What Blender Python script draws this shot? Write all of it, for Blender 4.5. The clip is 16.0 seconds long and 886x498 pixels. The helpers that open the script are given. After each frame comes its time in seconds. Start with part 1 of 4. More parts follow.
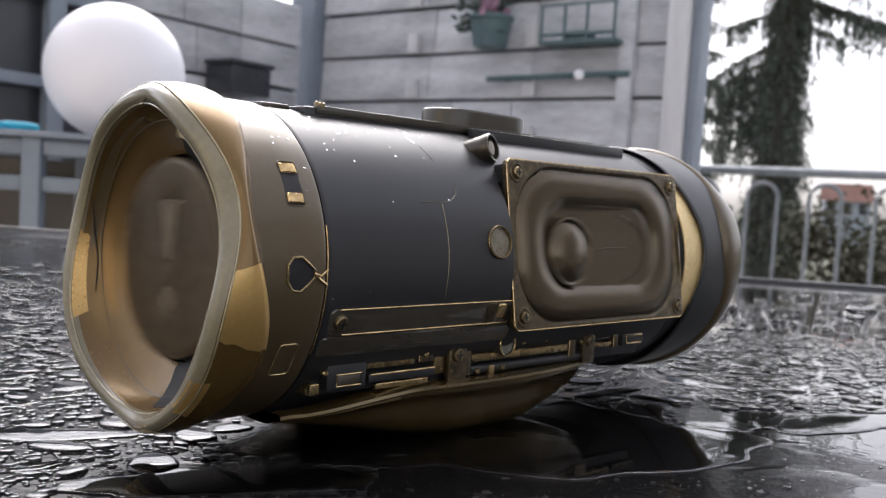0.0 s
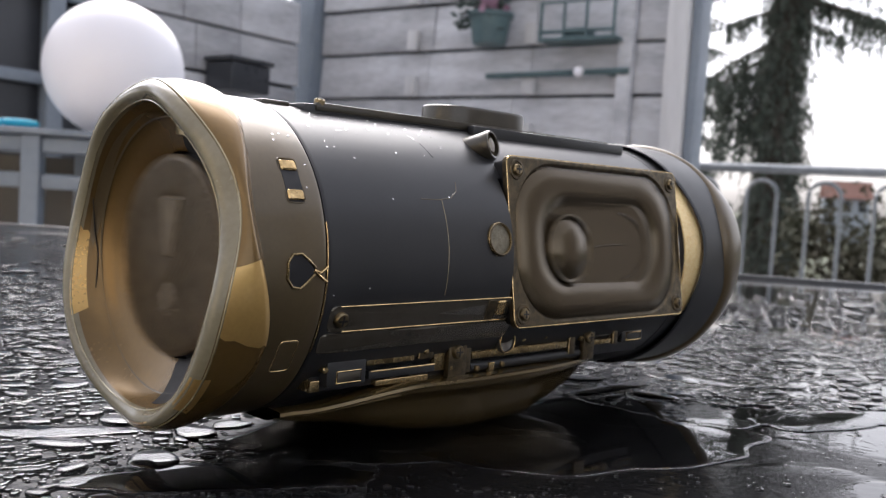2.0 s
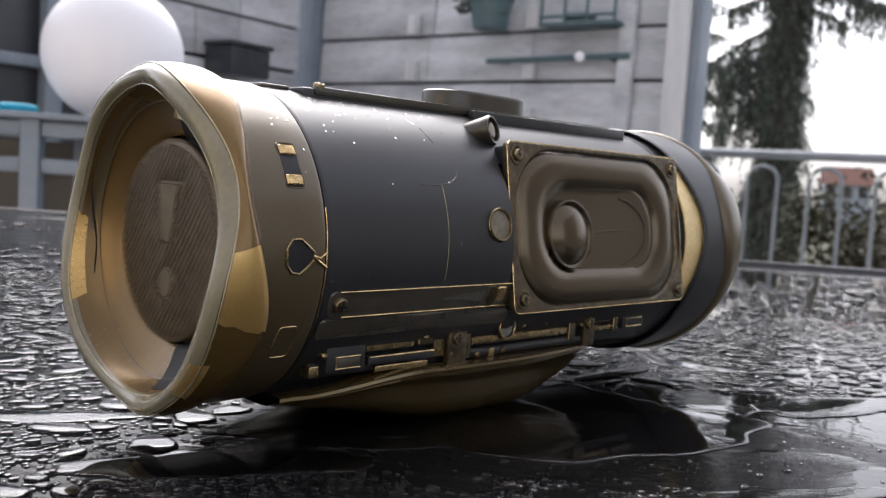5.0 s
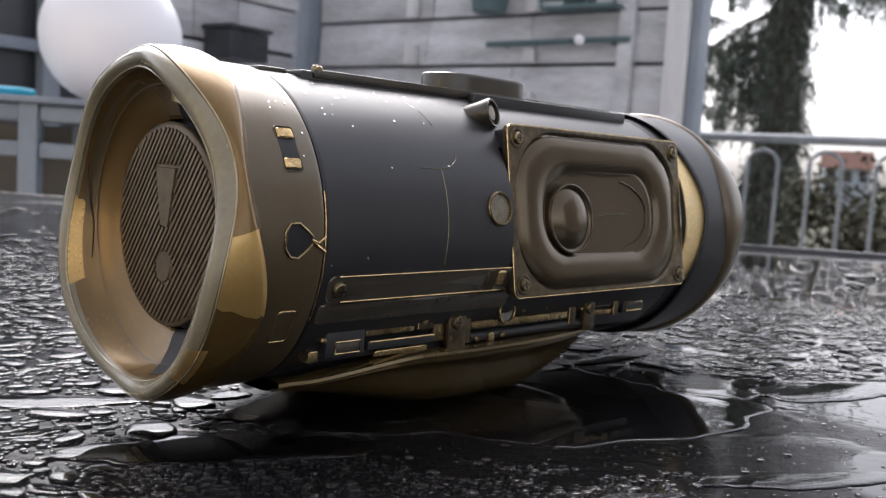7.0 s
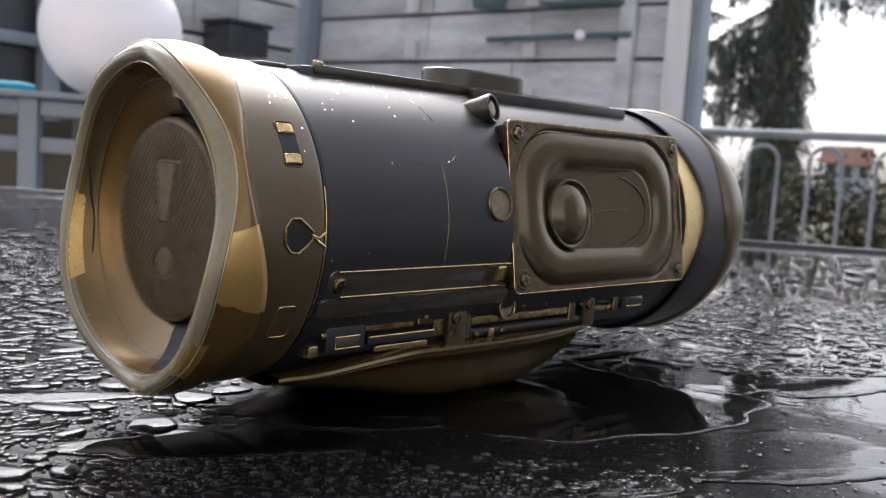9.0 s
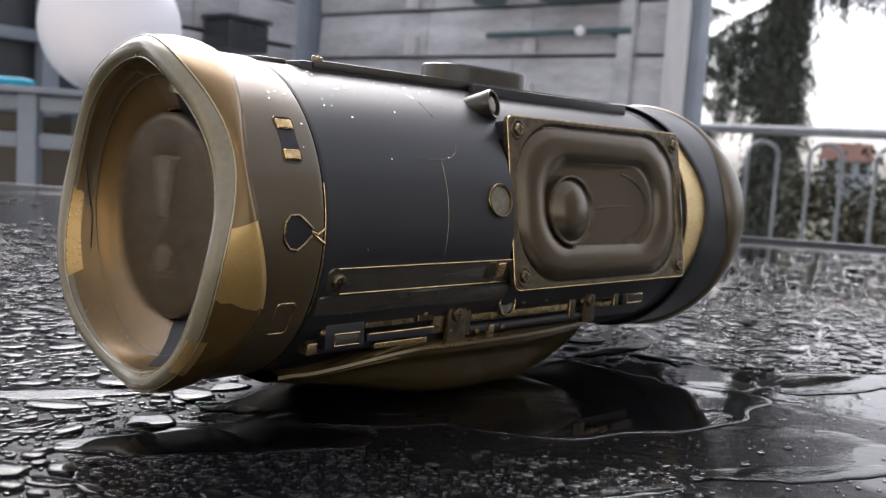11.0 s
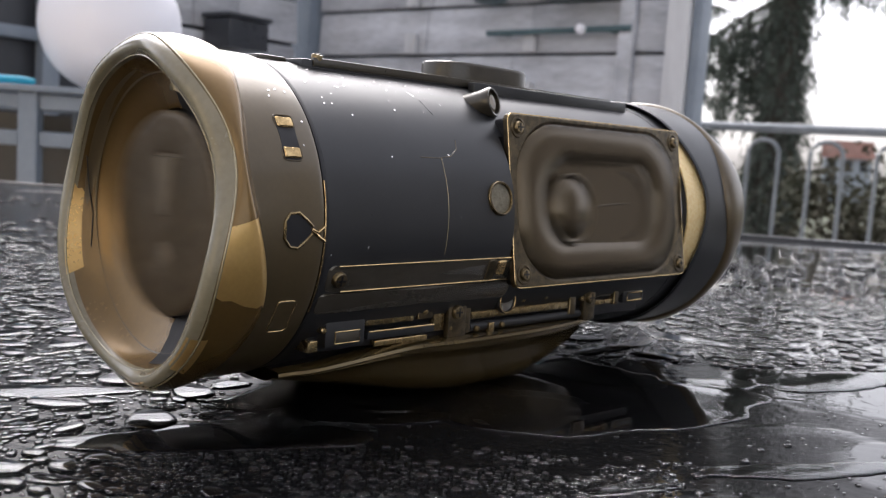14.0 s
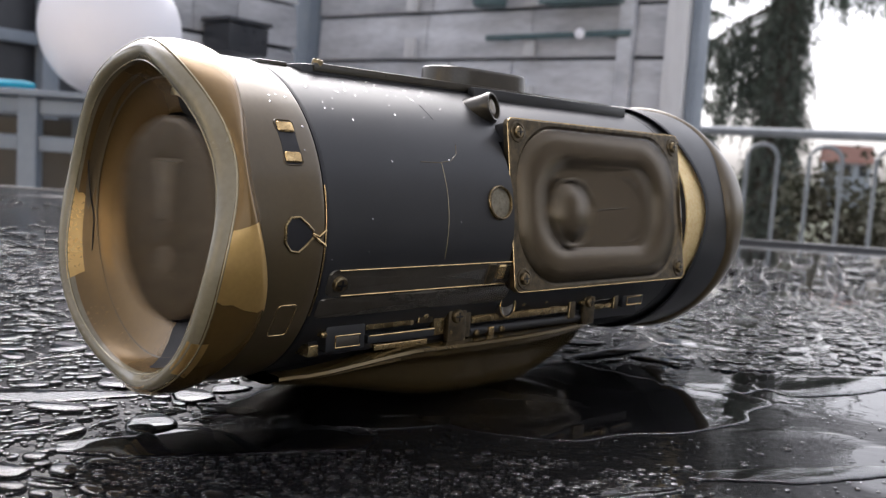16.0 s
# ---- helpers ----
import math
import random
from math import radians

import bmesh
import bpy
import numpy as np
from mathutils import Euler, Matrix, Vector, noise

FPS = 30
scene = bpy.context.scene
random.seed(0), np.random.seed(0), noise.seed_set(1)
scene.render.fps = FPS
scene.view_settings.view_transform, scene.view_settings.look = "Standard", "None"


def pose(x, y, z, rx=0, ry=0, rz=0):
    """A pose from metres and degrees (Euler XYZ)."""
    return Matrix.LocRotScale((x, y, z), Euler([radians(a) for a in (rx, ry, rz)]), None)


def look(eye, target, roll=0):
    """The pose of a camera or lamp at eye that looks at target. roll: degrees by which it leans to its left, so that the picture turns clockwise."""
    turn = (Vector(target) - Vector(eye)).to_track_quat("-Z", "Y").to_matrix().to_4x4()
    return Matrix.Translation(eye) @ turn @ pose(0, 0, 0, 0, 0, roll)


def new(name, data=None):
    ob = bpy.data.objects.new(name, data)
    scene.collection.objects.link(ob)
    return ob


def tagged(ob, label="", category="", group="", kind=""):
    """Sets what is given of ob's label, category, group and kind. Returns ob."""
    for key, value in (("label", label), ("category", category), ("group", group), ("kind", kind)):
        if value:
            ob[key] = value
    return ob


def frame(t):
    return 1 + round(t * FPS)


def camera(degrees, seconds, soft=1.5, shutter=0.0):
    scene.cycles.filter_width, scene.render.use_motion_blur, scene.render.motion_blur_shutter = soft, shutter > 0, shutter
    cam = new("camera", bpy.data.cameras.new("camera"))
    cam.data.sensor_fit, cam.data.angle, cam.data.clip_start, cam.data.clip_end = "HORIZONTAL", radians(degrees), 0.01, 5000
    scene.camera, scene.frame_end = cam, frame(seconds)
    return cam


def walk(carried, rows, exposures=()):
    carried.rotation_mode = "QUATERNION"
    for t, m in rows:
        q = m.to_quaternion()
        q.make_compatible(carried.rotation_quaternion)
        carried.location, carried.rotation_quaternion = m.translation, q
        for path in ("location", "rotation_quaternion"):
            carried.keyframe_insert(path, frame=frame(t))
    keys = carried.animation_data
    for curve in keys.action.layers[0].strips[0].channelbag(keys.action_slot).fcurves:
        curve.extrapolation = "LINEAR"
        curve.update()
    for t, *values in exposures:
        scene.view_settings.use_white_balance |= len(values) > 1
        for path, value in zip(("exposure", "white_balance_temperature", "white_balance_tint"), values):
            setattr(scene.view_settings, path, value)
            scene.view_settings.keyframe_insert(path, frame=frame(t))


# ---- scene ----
cam = camera(51.62, 16.0, soft=1.2, shutter=1.0)
cam.data.dof.use_dof = True
cam.data.dof.focus_distance = 0.19
cam.data.dof.aperture_fstop = 36.0

# seconds, tilt down, lean to the left, turn to the right (degrees), eye x, y, z
PATH = [
    (0.0, 3.392, 3.514, -0.181, 0.00008, -0.00206, 0.05353),
    (0.5, 3.459, 3.503, -0.167, 0.00003, -0.00207, 0.05346),
    (1.0, 3.527, 3.499, -0.145, -0.00002, -0.00212, 0.05343),
    (1.5, 3.576, 3.529, -0.132, -0.00006, -0.00225, 0.05345),
    (2.0, 3.559, 3.556, -0.127, -0.00007, -0.00218, 0.05345),
    (2.5, 3.587, 3.592, -0.116, -0.00011, -0.00199, 0.05348),
    (3.0, 3.730, 3.607, -0.118, -0.00008, -0.00192, 0.05343),
    (3.5, 3.780, 3.646, -0.115, -0.00006, -0.00189, 0.05352),
    (4.0, 3.851, 3.653, -0.123, -0.00002, -0.00194, 0.05350),
    (6.5, 5.428, 3.613, -0.002, -0.00000, 0.00007, 0.05335),
    (7.0, 5.458, 3.605, 0.001, -0.00000, 0.00007, 0.05333),
    (7.5, 5.563, 3.628, 0.013, -0.00003, 0.00001, 0.05334),
    (8.0, 5.691, 3.635, 0.023, -0.00006, -0.00005, 0.05335),
    (8.5, 5.716, 3.676, 0.024, -0.00004, -0.00012, 0.05338),
    (9.0, 5.750, 3.679, 0.019, -0.00002, -0.00016, 0.05336),
    (11.5, 6.129, 3.711, 0.058, -0.00006, 0.00097, 0.05333),
    (12.0, 6.265, 3.697, 0.048, -0.00003, 0.00087, 0.05332),
    (12.5, 6.282, 3.707, 0.031, 0.00004, 0.00083, 0.05330),
    (13.0, 6.213, 3.673, 0.029, 0.00003, 0.00058, 0.05324),
    (13.5, 6.125, 3.680, 0.035, 0.00001, 0.00062, 0.05323),
    (14.0, 6.107, 3.679, 0.031, 0.00001, 0.00065, 0.05328),
    (14.5, 6.082, 3.708, 0.030, -0.00002, 0.00053, 0.05334),
    (15.0, 5.974, 3.705, 0.033, -0.00006, 0.00030, 0.05336),
    (15.5, 5.888, 3.696, 0.044, -0.00012, 0.00011, 0.05333),
    (16.0, 5.833, 3.683, 0.050, -0.00015, 0.00014, 0.05331),
]


def eye_pose(down, lean, turn, x, y, z):
    return Matrix.Translation((x, y, z)) @ pose(0, 0, 0, 0, 0, -turn) @ pose(0, 0, 0, 90 - down) @ pose(0, 0, 0, 0, 0, lean)


walk(cam, [(row[0], eye_pose(*row[1:])) for row in PATH], [(0.0, 1.29, 6400, 15), (16.0, 1.26, 6400, 15)])

# ---- sky and light: a bright overcast day ----
world = bpy.data.worlds.new("overcast_sky")
scene.world = world
world.use_nodes = True
wn, wl = world.node_tree.nodes, world.node_tree.links
sky = wn.new("ShaderNodeTexSky")
sky.sky_type = "NISHITA"
sky.sun_disc = False
sky.sun_elevation, sky.sun_rotation = radians(48), radians(-14)
sky.air_density, sky.dust_density, sky.ozone_density = 1.0, 3.5, 2.5
pale = wn.new("ShaderNodeHueSaturation")
pale.inputs["Saturation"].default_value = 0.22
wl.new(sky.outputs[0], pale.inputs["Color"])
wl.new(pale.outputs[0], wn["Background"].inputs["Color"])
wn["Background"].inputs["Strength"].default_value = 0.14
sun = new("sun", bpy.data.lights.new("sun", "SUN"))
sun.data.energy, sun.data.angle, sun.data.color = 1.0, radians(60), (1.0, 0.96, 0.9)
# veiled by cloud, high before the camera
sun.matrix_world = look((-0.72, 2.9, 3.3), (0, 0, 0))


# ---- materials ----
def nodes_of(name):
    m = bpy.data.materials.new(name)
    m.use_nodes = True
    return m, m.node_tree.nodes, m.node_tree.links, m.node_tree.nodes["Principled BSDF"]


def surface(name, a, b, rough=(0.3, 0.5), metal=0.0, coat=0.0, scale=40.0, fine=400.0, bump=0.0, depth=0.0005, spec=0.5, stretch=(1, 1, 1), per=0.0):
    """A two-scale surface: colours a and b mixed by stains and grain, roughness varied with them, fine relief; per: how far each piece differs."""
    m, n, l, p = nodes_of(name)
    tc = n.new("ShaderNodeTexCoord")
    mp = n.new("ShaderNodeMapping")
    mp.inputs["Scale"].default_value = stretch
    l.new(tc.outputs["Object"], mp.inputs[0])
    big, small = n.new("ShaderNodeTexNoise"), n.new("ShaderNodeTexNoise")
    big.inputs["Scale"].default_value, big.inputs["Detail"].default_value = scale, 4
    small.inputs["Scale"].default_value, small.inputs["Detail"].default_value = fine, 3
    for t in (big, small):
        l.new(mp.outputs[0], t.inputs["Vector"])
    mix = n.new("ShaderNodeMath")
    mix.operation = "MULTIPLY_ADD"
    l.new(small.outputs[0], mix.inputs[0])
    mix.inputs[1].default_value = 0.45
    l.new(big.outputs[0], mix.inputs[2])
    sharp = n.new("ShaderNodeMapRange")
    sharp.inputs["From Min"].default_value, sharp.inputs["From Max"].default_value = 0.5, 0.95
    l.new(mix.outputs[0], sharp.inputs[0])
    col = n.new("ShaderNodeMix")
    col.data_type = "RGBA"
    col.inputs["A"].default_value, col.inputs["B"].default_value = (*a, 1), (*b, 1)
    l.new(sharp.outputs[0], col.inputs["Factor"])
    out = col.outputs["Result"]
    if per:
        info, hv = n.new("ShaderNodeObjectInfo"), n.new("ShaderNodeHueSaturation")
        rng = n.new("ShaderNodeMapRange")
        rng.inputs["To Min"].default_value, rng.inputs["To Max"].default_value = 1 - per, 1 + per
        l.new(info.outputs["Random"], rng.inputs[0])
        l.new(rng.outputs[0], hv.inputs["Value"])
        l.new(out, hv.inputs["Color"])
        out = hv.outputs[0]
    l.new(out, p.inputs["Base Color"])
    rr = n.new("ShaderNodeMapRange")
    rr.inputs["To Min"].default_value, rr.inputs["To Max"].default_value = rough
    l.new(mix.outputs[0], rr.inputs[0])
    l.new(rr.outputs[0], p.inputs["Roughness"])
    p.inputs["Metallic"].default_value = metal
    p.inputs["Coat Weight"].default_value = coat
    p.inputs["Coat Roughness"].default_value = 0.14
    p.inputs["Specular IOR Level"].default_value = spec
    if bump:
        bp = n.new("ShaderNodeBump")
        bp.inputs["Strength"].default_value, bp.inputs["Distance"].default_value = bump, depth
        l.new(mix.outputs[0], bp.inputs["Height"])
        l.new(bp.outputs[0], p.inputs["Normal"])
    return m


RIM = surface("gold_tinted_plastic", (0.195, 0.118, 0.038), (0.155, 0.093, 0.03), (0.18, 0.28), 0.5, 0.25, 60, 900)
LIP = surface("pale_translucent_edge", (0.25, 0.222, 0.152), (0.19, 0.165, 0.105), (0.16, 0.28), 0.0, 0.5, 80, 900)
LIPLINE = surface("pale_rim_edge", (0.36, 0.31, 0.19), (0.26, 0.215, 0.12), (0.12, 0.22), 0.3, 1.0, 200, 900)
# lighter gold that stands in for bright reflections on the rim
PATCH = surface("painted_gold_gleam", (0.62, 0.4, 0.135), (0.52, 0.33, 0.108), (0.2, 0.32), 0.6, 0.5, 90, 1200)
COLLAR = surface("bronze_plastic", (0.11, 0.081, 0.042), (0.088, 0.065, 0.034), (0.24, 0.34), 0.25, 0.4, 40, 900)
SHELL = surface("black_satin_plastic", (0.026, 0.027, 0.03), (0.019, 0.02, 0.022), (0.3, 0.4), 0.0, 0.12, 50, 2500, 0, 0.0005, 0.45)
SHELL.node_tree.nodes["Principled BSDF"].inputs["Coat Roughness"].default_value = 0.26
DARKGOLD = surface("dark_gold_plastic", (0.46, 0.34, 0.165), (0.14, 0.10, 0.048), (0.1, 0.34), 0.88, 0.3, 300, 2500, 0.3, 0.0001)
FLAKE = surface("gold_flake_paint", (1.0, 0.8, 0.43), (0.9, 0.65, 0.29), (0.25, 0.5), 0.4, 0.3, 900, 3500, 0.9, 0.0003)
EDGEGOLD = surface("gold_edge_and_glint", (1.0, 0.74, 0.38), (0.4, 0.27, 0.12), (0.12, 0.28), 0.9, 0.0, 400, 2500)
CONE = surface("brown_cone", (0.1, 0.075, 0.043), (0.085, 0.063, 0.036), (0.17, 0.22), 0.8, 0.3, 60, 300)
FRAMEM = surface("driver_plate_metal", (0.16, 0.122, 0.07), (0.05, 0.04, 0.026), (0.16, 0.4), 0.75, 0.2, 500, 3000, 0.5, 0.0001)
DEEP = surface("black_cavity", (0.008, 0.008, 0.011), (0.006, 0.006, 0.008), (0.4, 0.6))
RADIATOR = surface("radiator_rubber", (0.15, 0.11, 0.066), (0.095, 0.07, 0.042), (0.3, 0.46), 0.3, 0.0, 300, 3000, 0.4, 0.0001)
SCREW = surface("screw_metal", (0.34, 0.27, 0.16), (0.12, 0.09, 0.05), (0.2, 0.4), 0.95, 0.0, 700, 3000)
BRASSKNOB = surface("dull_olive_metal", (0.26, 0.235, 0.175), (0.15, 0.135, 0.1), (0.35, 0.55), 0.6, 0.0, 800, 3000, 0.4, 0.0001)
DARKBRONZE = surface("dark_bronze_plastic", (0.06, 0.051, 0.036), (0.035, 0.03, 0.022), (0.2, 0.34), 0.4, 0.4, 120, 2000, 0.2, 0.0001)
STRIPM = surface("dark_satin_strip", (0.12, 0.107, 0.088), (0.085, 0.075, 0.06), (0.16, 0.28), 0.5, 0.5, 150, 2500, 0.2, 0.0001)
FOOTM = surface("olive_gold_rubber", (0.14, 0.098, 0.038), (0.1, 0.07, 0.028), (0.12, 0.22), 0.6, 0.5, 80, 1500)

WATER, _n, _l, _p = nodes_of("water")
_p.inputs["Base Color"].default_value = (1, 1, 1, 1)
_p.inputs["Roughness"].default_value = 0.0
_p.inputs["IOR"].default_value = 1.33
_p.inputs["Transmission Weight"].default_value = 1.0

GREYWOOD = surface("weathered_grey_boards", (0.58, 0.59, 0.62), (0.34, 0.345, 0.365), (0.6, 0.85), 0, 0, 2.5, 16, 0.5, 0.004, 0.3, (1.6, 6, 6), 0.2)
PALEWOOD = surface("pale_grey_post", (0.62, 0.62, 0.63), (0.5, 0.5, 0.51), (0.55, 0.8), 0, 0, 3, 20, 0.4, 0.003, 0.3, (6, 6, 0.7), 0.08)
BLUEFRAME = surface("blue_grey_metal_paint", (0.21, 0.245, 0.29), (0.16, 0.19, 0.23), (0.35, 0.5), 0, 0, 5, 60)
STEEL = surface("galvanised_steel", (0.27, 0.29, 0.31), (0.2, 0.215, 0.23), (0.4, 0.6), 0.6, 0, 12, 120, 0.2, 0.001)
DARKPANEL = surface("dark_panel", (0.035, 0.038, 0.045), (0.025, 0.027, 0.032), (0.2, 0.35), 0, 0, 3, 50)
CYAN = surface("turquoise_plastic", (0.01, 0.42, 0.62), (0.01, 0.34, 0.52), (0.3, 0.45), 0, 0, 20, 200)
GREENPOT = surface("green_plastic", (0.085, 0.14, 0.15), (0.06, 0.10, 0.11), (0.4, 0.55), 0, 0, 20, 200)
PINK = surface("pink_petals", (0.34, 0.2, 0.27), (0.26, 0.15, 0.21), (0.5, 0.7), 0, 0, 20, 200)
LEAF = surface("pot_leaves", (0.07, 0.095, 0.085), (0.05, 0.07, 0.065), (0.5, 0.7), 0, 0, 20, 200)
GLOBE, _n, _l, _p = nodes_of("white_globe_plastic")
_p.inputs["Base Color"].default_value = (0.76, 0.75, 0.8, 1)
_p.inputs["Roughness"].default_value = 0.35
_p.inputs["Emission Color"].default_value = (1.0, 0.98, 0.97, 1)
_p.inputs["Emission Strength"].default_value = 0.03
_p.inputs["Subsurface Weight"].default_value = 0.3
_p.inputs["Subsurface Radius"].default_value = (0.05, 0.05, 0.05)
NEEDLE = surface("spruce_needles", (0.12, 0.14, 0.115), (0.075, 0.088, 0.072), (0.6, 0.8), 0, 0, 3, 30)
BARK = surface("spruce_bark", (0.10, 0.082, 0.066), (0.06, 0.05, 0.04), (0.7, 0.9), 0, 0, 8, 50, 0.6, 0.02)
HEDGE = surface("hedge_leaves", (0.055, 0.062, 0.034), (0.075, 0.058, 0.038), (0.6, 0.8), 0, 0, 1.2, 14)
GRASS = surface("garden_ground", (0.08, 0.09, 0.045), (0.05, 0.06, 0.03), (0.7, 0.9), 0, 0, 0.3, 6, 0.5, 0.05)
PAVING = surface("terrace_concrete", (0.42, 0.41, 0.4), (0.32, 0.31, 0.3), (0.3, 0.7), 0, 0, 3, 40, 0.3, 0.002)
DARKWALL = surface("dark_grey_render", (0.31, 0.305, 0.3), (0.26, 0.255, 0.25), (0.6, 0.8), 0, 0, 2, 40, 0.3, 0.002)
CREAMWALL = surface("cream_render", (0.78, 0.64, 0.43), (0.7, 0.57, 0.37), (0.6, 0.8), 0, 0, 2, 60, 0.3, 0.002)
GREYWALL = surface("grey_render", (0.5, 0.485, 0.455), (0.43, 0.415, 0.39), (0.6, 0.8), 0, 0, 2, 60, 0.3, 0.002)
WHITEWALL = surface("white_render", (0.36, 0.39, 0.43), (0.3, 0.33, 0.37), (0.6, 0.8), 0, 0, 2, 20)
ROOFRED = surface("red_roof_tiles", (0.28, 0.13, 0.10), (0.2, 0.1, 0.08), (0.6, 0.8), 0, 0, 3, 20)


def wet_black():
    """A black table top, beaded with rain where it is dull and covered by a rippled film towards its far and right side."""
    m, n, l, p = nodes_of("wet_black_table")
    p.inputs["Base Color"].default_value = (0.006, 0.006, 0.0065, 1)
    p.inputs["IOR"].default_value = 1.36

    def math_node(kind, a, b, c=None):
        nd = n.new("ShaderNodeMath")
        nd.operation = kind
        for i, v in enumerate((a, b, c)):
            if v is None:
                continue
            if isinstance(v, (int, float)):
                nd.inputs[i].default_value = v
            else:
                l.new(v, nd.inputs[i])
        return nd.outputs[0]

    tc = n.new("ShaderNodeTexCoord")
    mp = n.new("ShaderNodeMapping")
    mp.inputs["Scale"].default_value = (0.75, 1.0, 1.0)
    l.new(tc.outputs["Object"], mp.inputs[0])
    xyz = n.new("ShaderNodeSeparateXYZ")
    l.new(tc.outputs["Object"], xyz.inputs[0])

    def noise_tex(scale, detail, distortion=0.0):
        nd = n.new("ShaderNodeTexNoise")
        nd.inputs["Scale"].default_value, nd.inputs["Detail"].default_value = scale, detail
        nd.inputs["Distortion"].default_value = distortion
        l.new(mp.outputs[0], nd.inputs["Vector"])
        return nd.outputs[0]

    film, ripple, beads = noise_tex(17, 3, 0.8), noise_tex(55, 3, 0.8), noise_tex(330, 2)
    spread = math_node("MULTIPLY_ADD", xyz.outputs["X"], 0.9, film)
    spread = math_node("MULTIPLY_ADD", xyz.outputs["Y"], 0.55, spread)
    wet = n.new("ShaderNodeMapRange")
    wet.interpolation_type = "SMOOTHSTEP"
    wet.inputs["From Min"].default_value, wet.inputs["From Max"].default_value = 0.635, 0.685
    l.new(spread, wet.inputs[0])
    dry = math_node("SUBTRACT", 1.0, wet.outputs[0])
    # the film stands a little over the beaded surface
    h = math_node("MULTIPLY_ADD", math_node("MULTIPLY", beads, dry), 0.4, math_node("MULTIPLY", wet.outputs[0], 0.4))
    h = math_node("MULTIPLY_ADD", ripple, math_node("MULTIPLY_ADD", wet.outputs[0], 0.27, 0.03), h)
    bp = n.new("ShaderNodeBump")
    bp.inputs["Strength"].default_value, bp.inputs["Distance"].default_value = 1.0, 0.00042
    l.new(h, bp.inputs["Height"])
    l.new(bp.outputs[0], p.inputs["Normal"])
    # dull where it is only beaded, mirror-like under the film
    for socket, low, high in (("Roughness", 0.17, 0.03), ("Specular IOR Level", 0.07, 0.5)):
        rr = n.new("ShaderNodeMapRange")
        rr.inputs["To Min"].default_value, rr.inputs["To Max"].default_value = low, high
        l.new(wet.outputs[0], rr.inputs[0])
        l.new(rr.outputs[0], p.inputs[socket])
    return m


TABLETOP = wet_black()


# ---- building helpers ----
def mesh_of(name, bm, material, angle=35):
    me = bpy.data.meshes.new(name)
    bmesh.ops.recalc_face_normals(bm, faces=bm.faces)
    for f in bm.faces:
        f.smooth = True
    bm.to_mesh(me)
    bm.free()
    me.set_sharp_from_angle(angle=radians(angle))
    me.materials.append(material)
    return me


def part(name, bm, material, parent, label="", angle=35):
    ob = new(name, mesh_of(name, bm, material, angle))
    ob.parent = parent
    return tagged(ob, label)


def thing(name, label, category, m=None, group="", kind=""):
    ob = new(name)
    ob.empty_display_size = 0.05
    if m is not None:
        ob.matrix_world = m
    return tagged(ob, label, category, group, kind)


def solid(name, bm, material, label, category="", kind="", group="", m=None, angle=35):
    ob = new(name, mesh_of(name, bm, material, angle))
    if m is not None:
        ob.matrix_world = m
    return tagged(ob, label, category, group, kind)


def box(x0, x1, y0, y1, z0, z1, bevel=0.0, bm=None, m=None):
    own = bmesh.new()
    bmesh.ops.create_cube(own, size=1, matrix=Matrix.Translation(((x0 + x1) / 2, (y0 + y1) / 2, (z0 + z1) / 2)) @ Matrix.Diagonal((x1 - x0, y1 - y0, z1 - z0, 1)))
    if bevel:
        bmesh.ops.bevel(own, geom=own.edges[:], offset=bevel, segments=2, affect="EDGES", profile=0.6)
    if m is not None:
        bmesh.ops.transform(own, matrix=m, verts=own.verts[:])
    return own if bm is None else join(bm, own)


def join(bm, other):
    me = bpy.data.meshes.new("tmp")
    other.to_mesh(me)
    other.free()
    bm.from_mesh(me)
    bpy.data.meshes.remove(me)
    return bm


def grid(rows, closed_u=False, closed_v=False, skip=None):
    """A sheet from rows of points; closed_u joins the last row to the first, closed_v the ends of each row."""
    bm = bmesh.new()
    vs = [[bm.verts.new(p) for p in row] for row in rows]
    nu, nv = len(vs), len(vs[0])
    for i in range(nu if closed_u else nu - 1):
        for j in range(nv if closed_v else nv - 1):
            if skip is None or not skip(i, j):
                bm.faces.new((vs[i][j], vs[(i + 1) % nu][j], vs[(i + 1) % nu][(j + 1) % nv], vs[i][(j + 1) % nv]))
    return bm


def tube(points, r, seg=10, bm=None, caps=True):
    """A round bar along a line of points."""
    rows = []
    pts = [Vector(p) for p in points]
    for i, p in enumerate(pts):
        d = (pts[min(i + 1, len(pts) - 1)] - pts[max(i - 1, 0)]).normalized()
        side = d.cross(Vector((0, 0, 1)) if abs(d.z) < 0.9 else Vector((1, 0, 0))).normalized()
        up = side.cross(d)
        rad = r[i] if isinstance(r, (list, tuple)) else r
        rows.append([p + rad * (math.cos(a) * side + math.sin(a) * up) for a in (2 * math.pi * k / seg for k in range(seg))])
    own = grid(rows, closed_v=True)
    if caps:
        own.verts.ensure_lookup_table()
        own.faces.new(own.verts[:seg])
        own.faces.new(own.verts[-seg:])
    return own if bm is None else join(bm, own)


# ---- the terrace ----
# the screen and the railing run along E1, the side screen along E2
E1, E2 = Vector((0.814, -0.581, 0)), Vector((-0.581, -0.814, 0))
CORNER = Vector((-0.564, 3.744, 0))
FLOOR_Z, GARDEN_Z = -0.74, -3.6


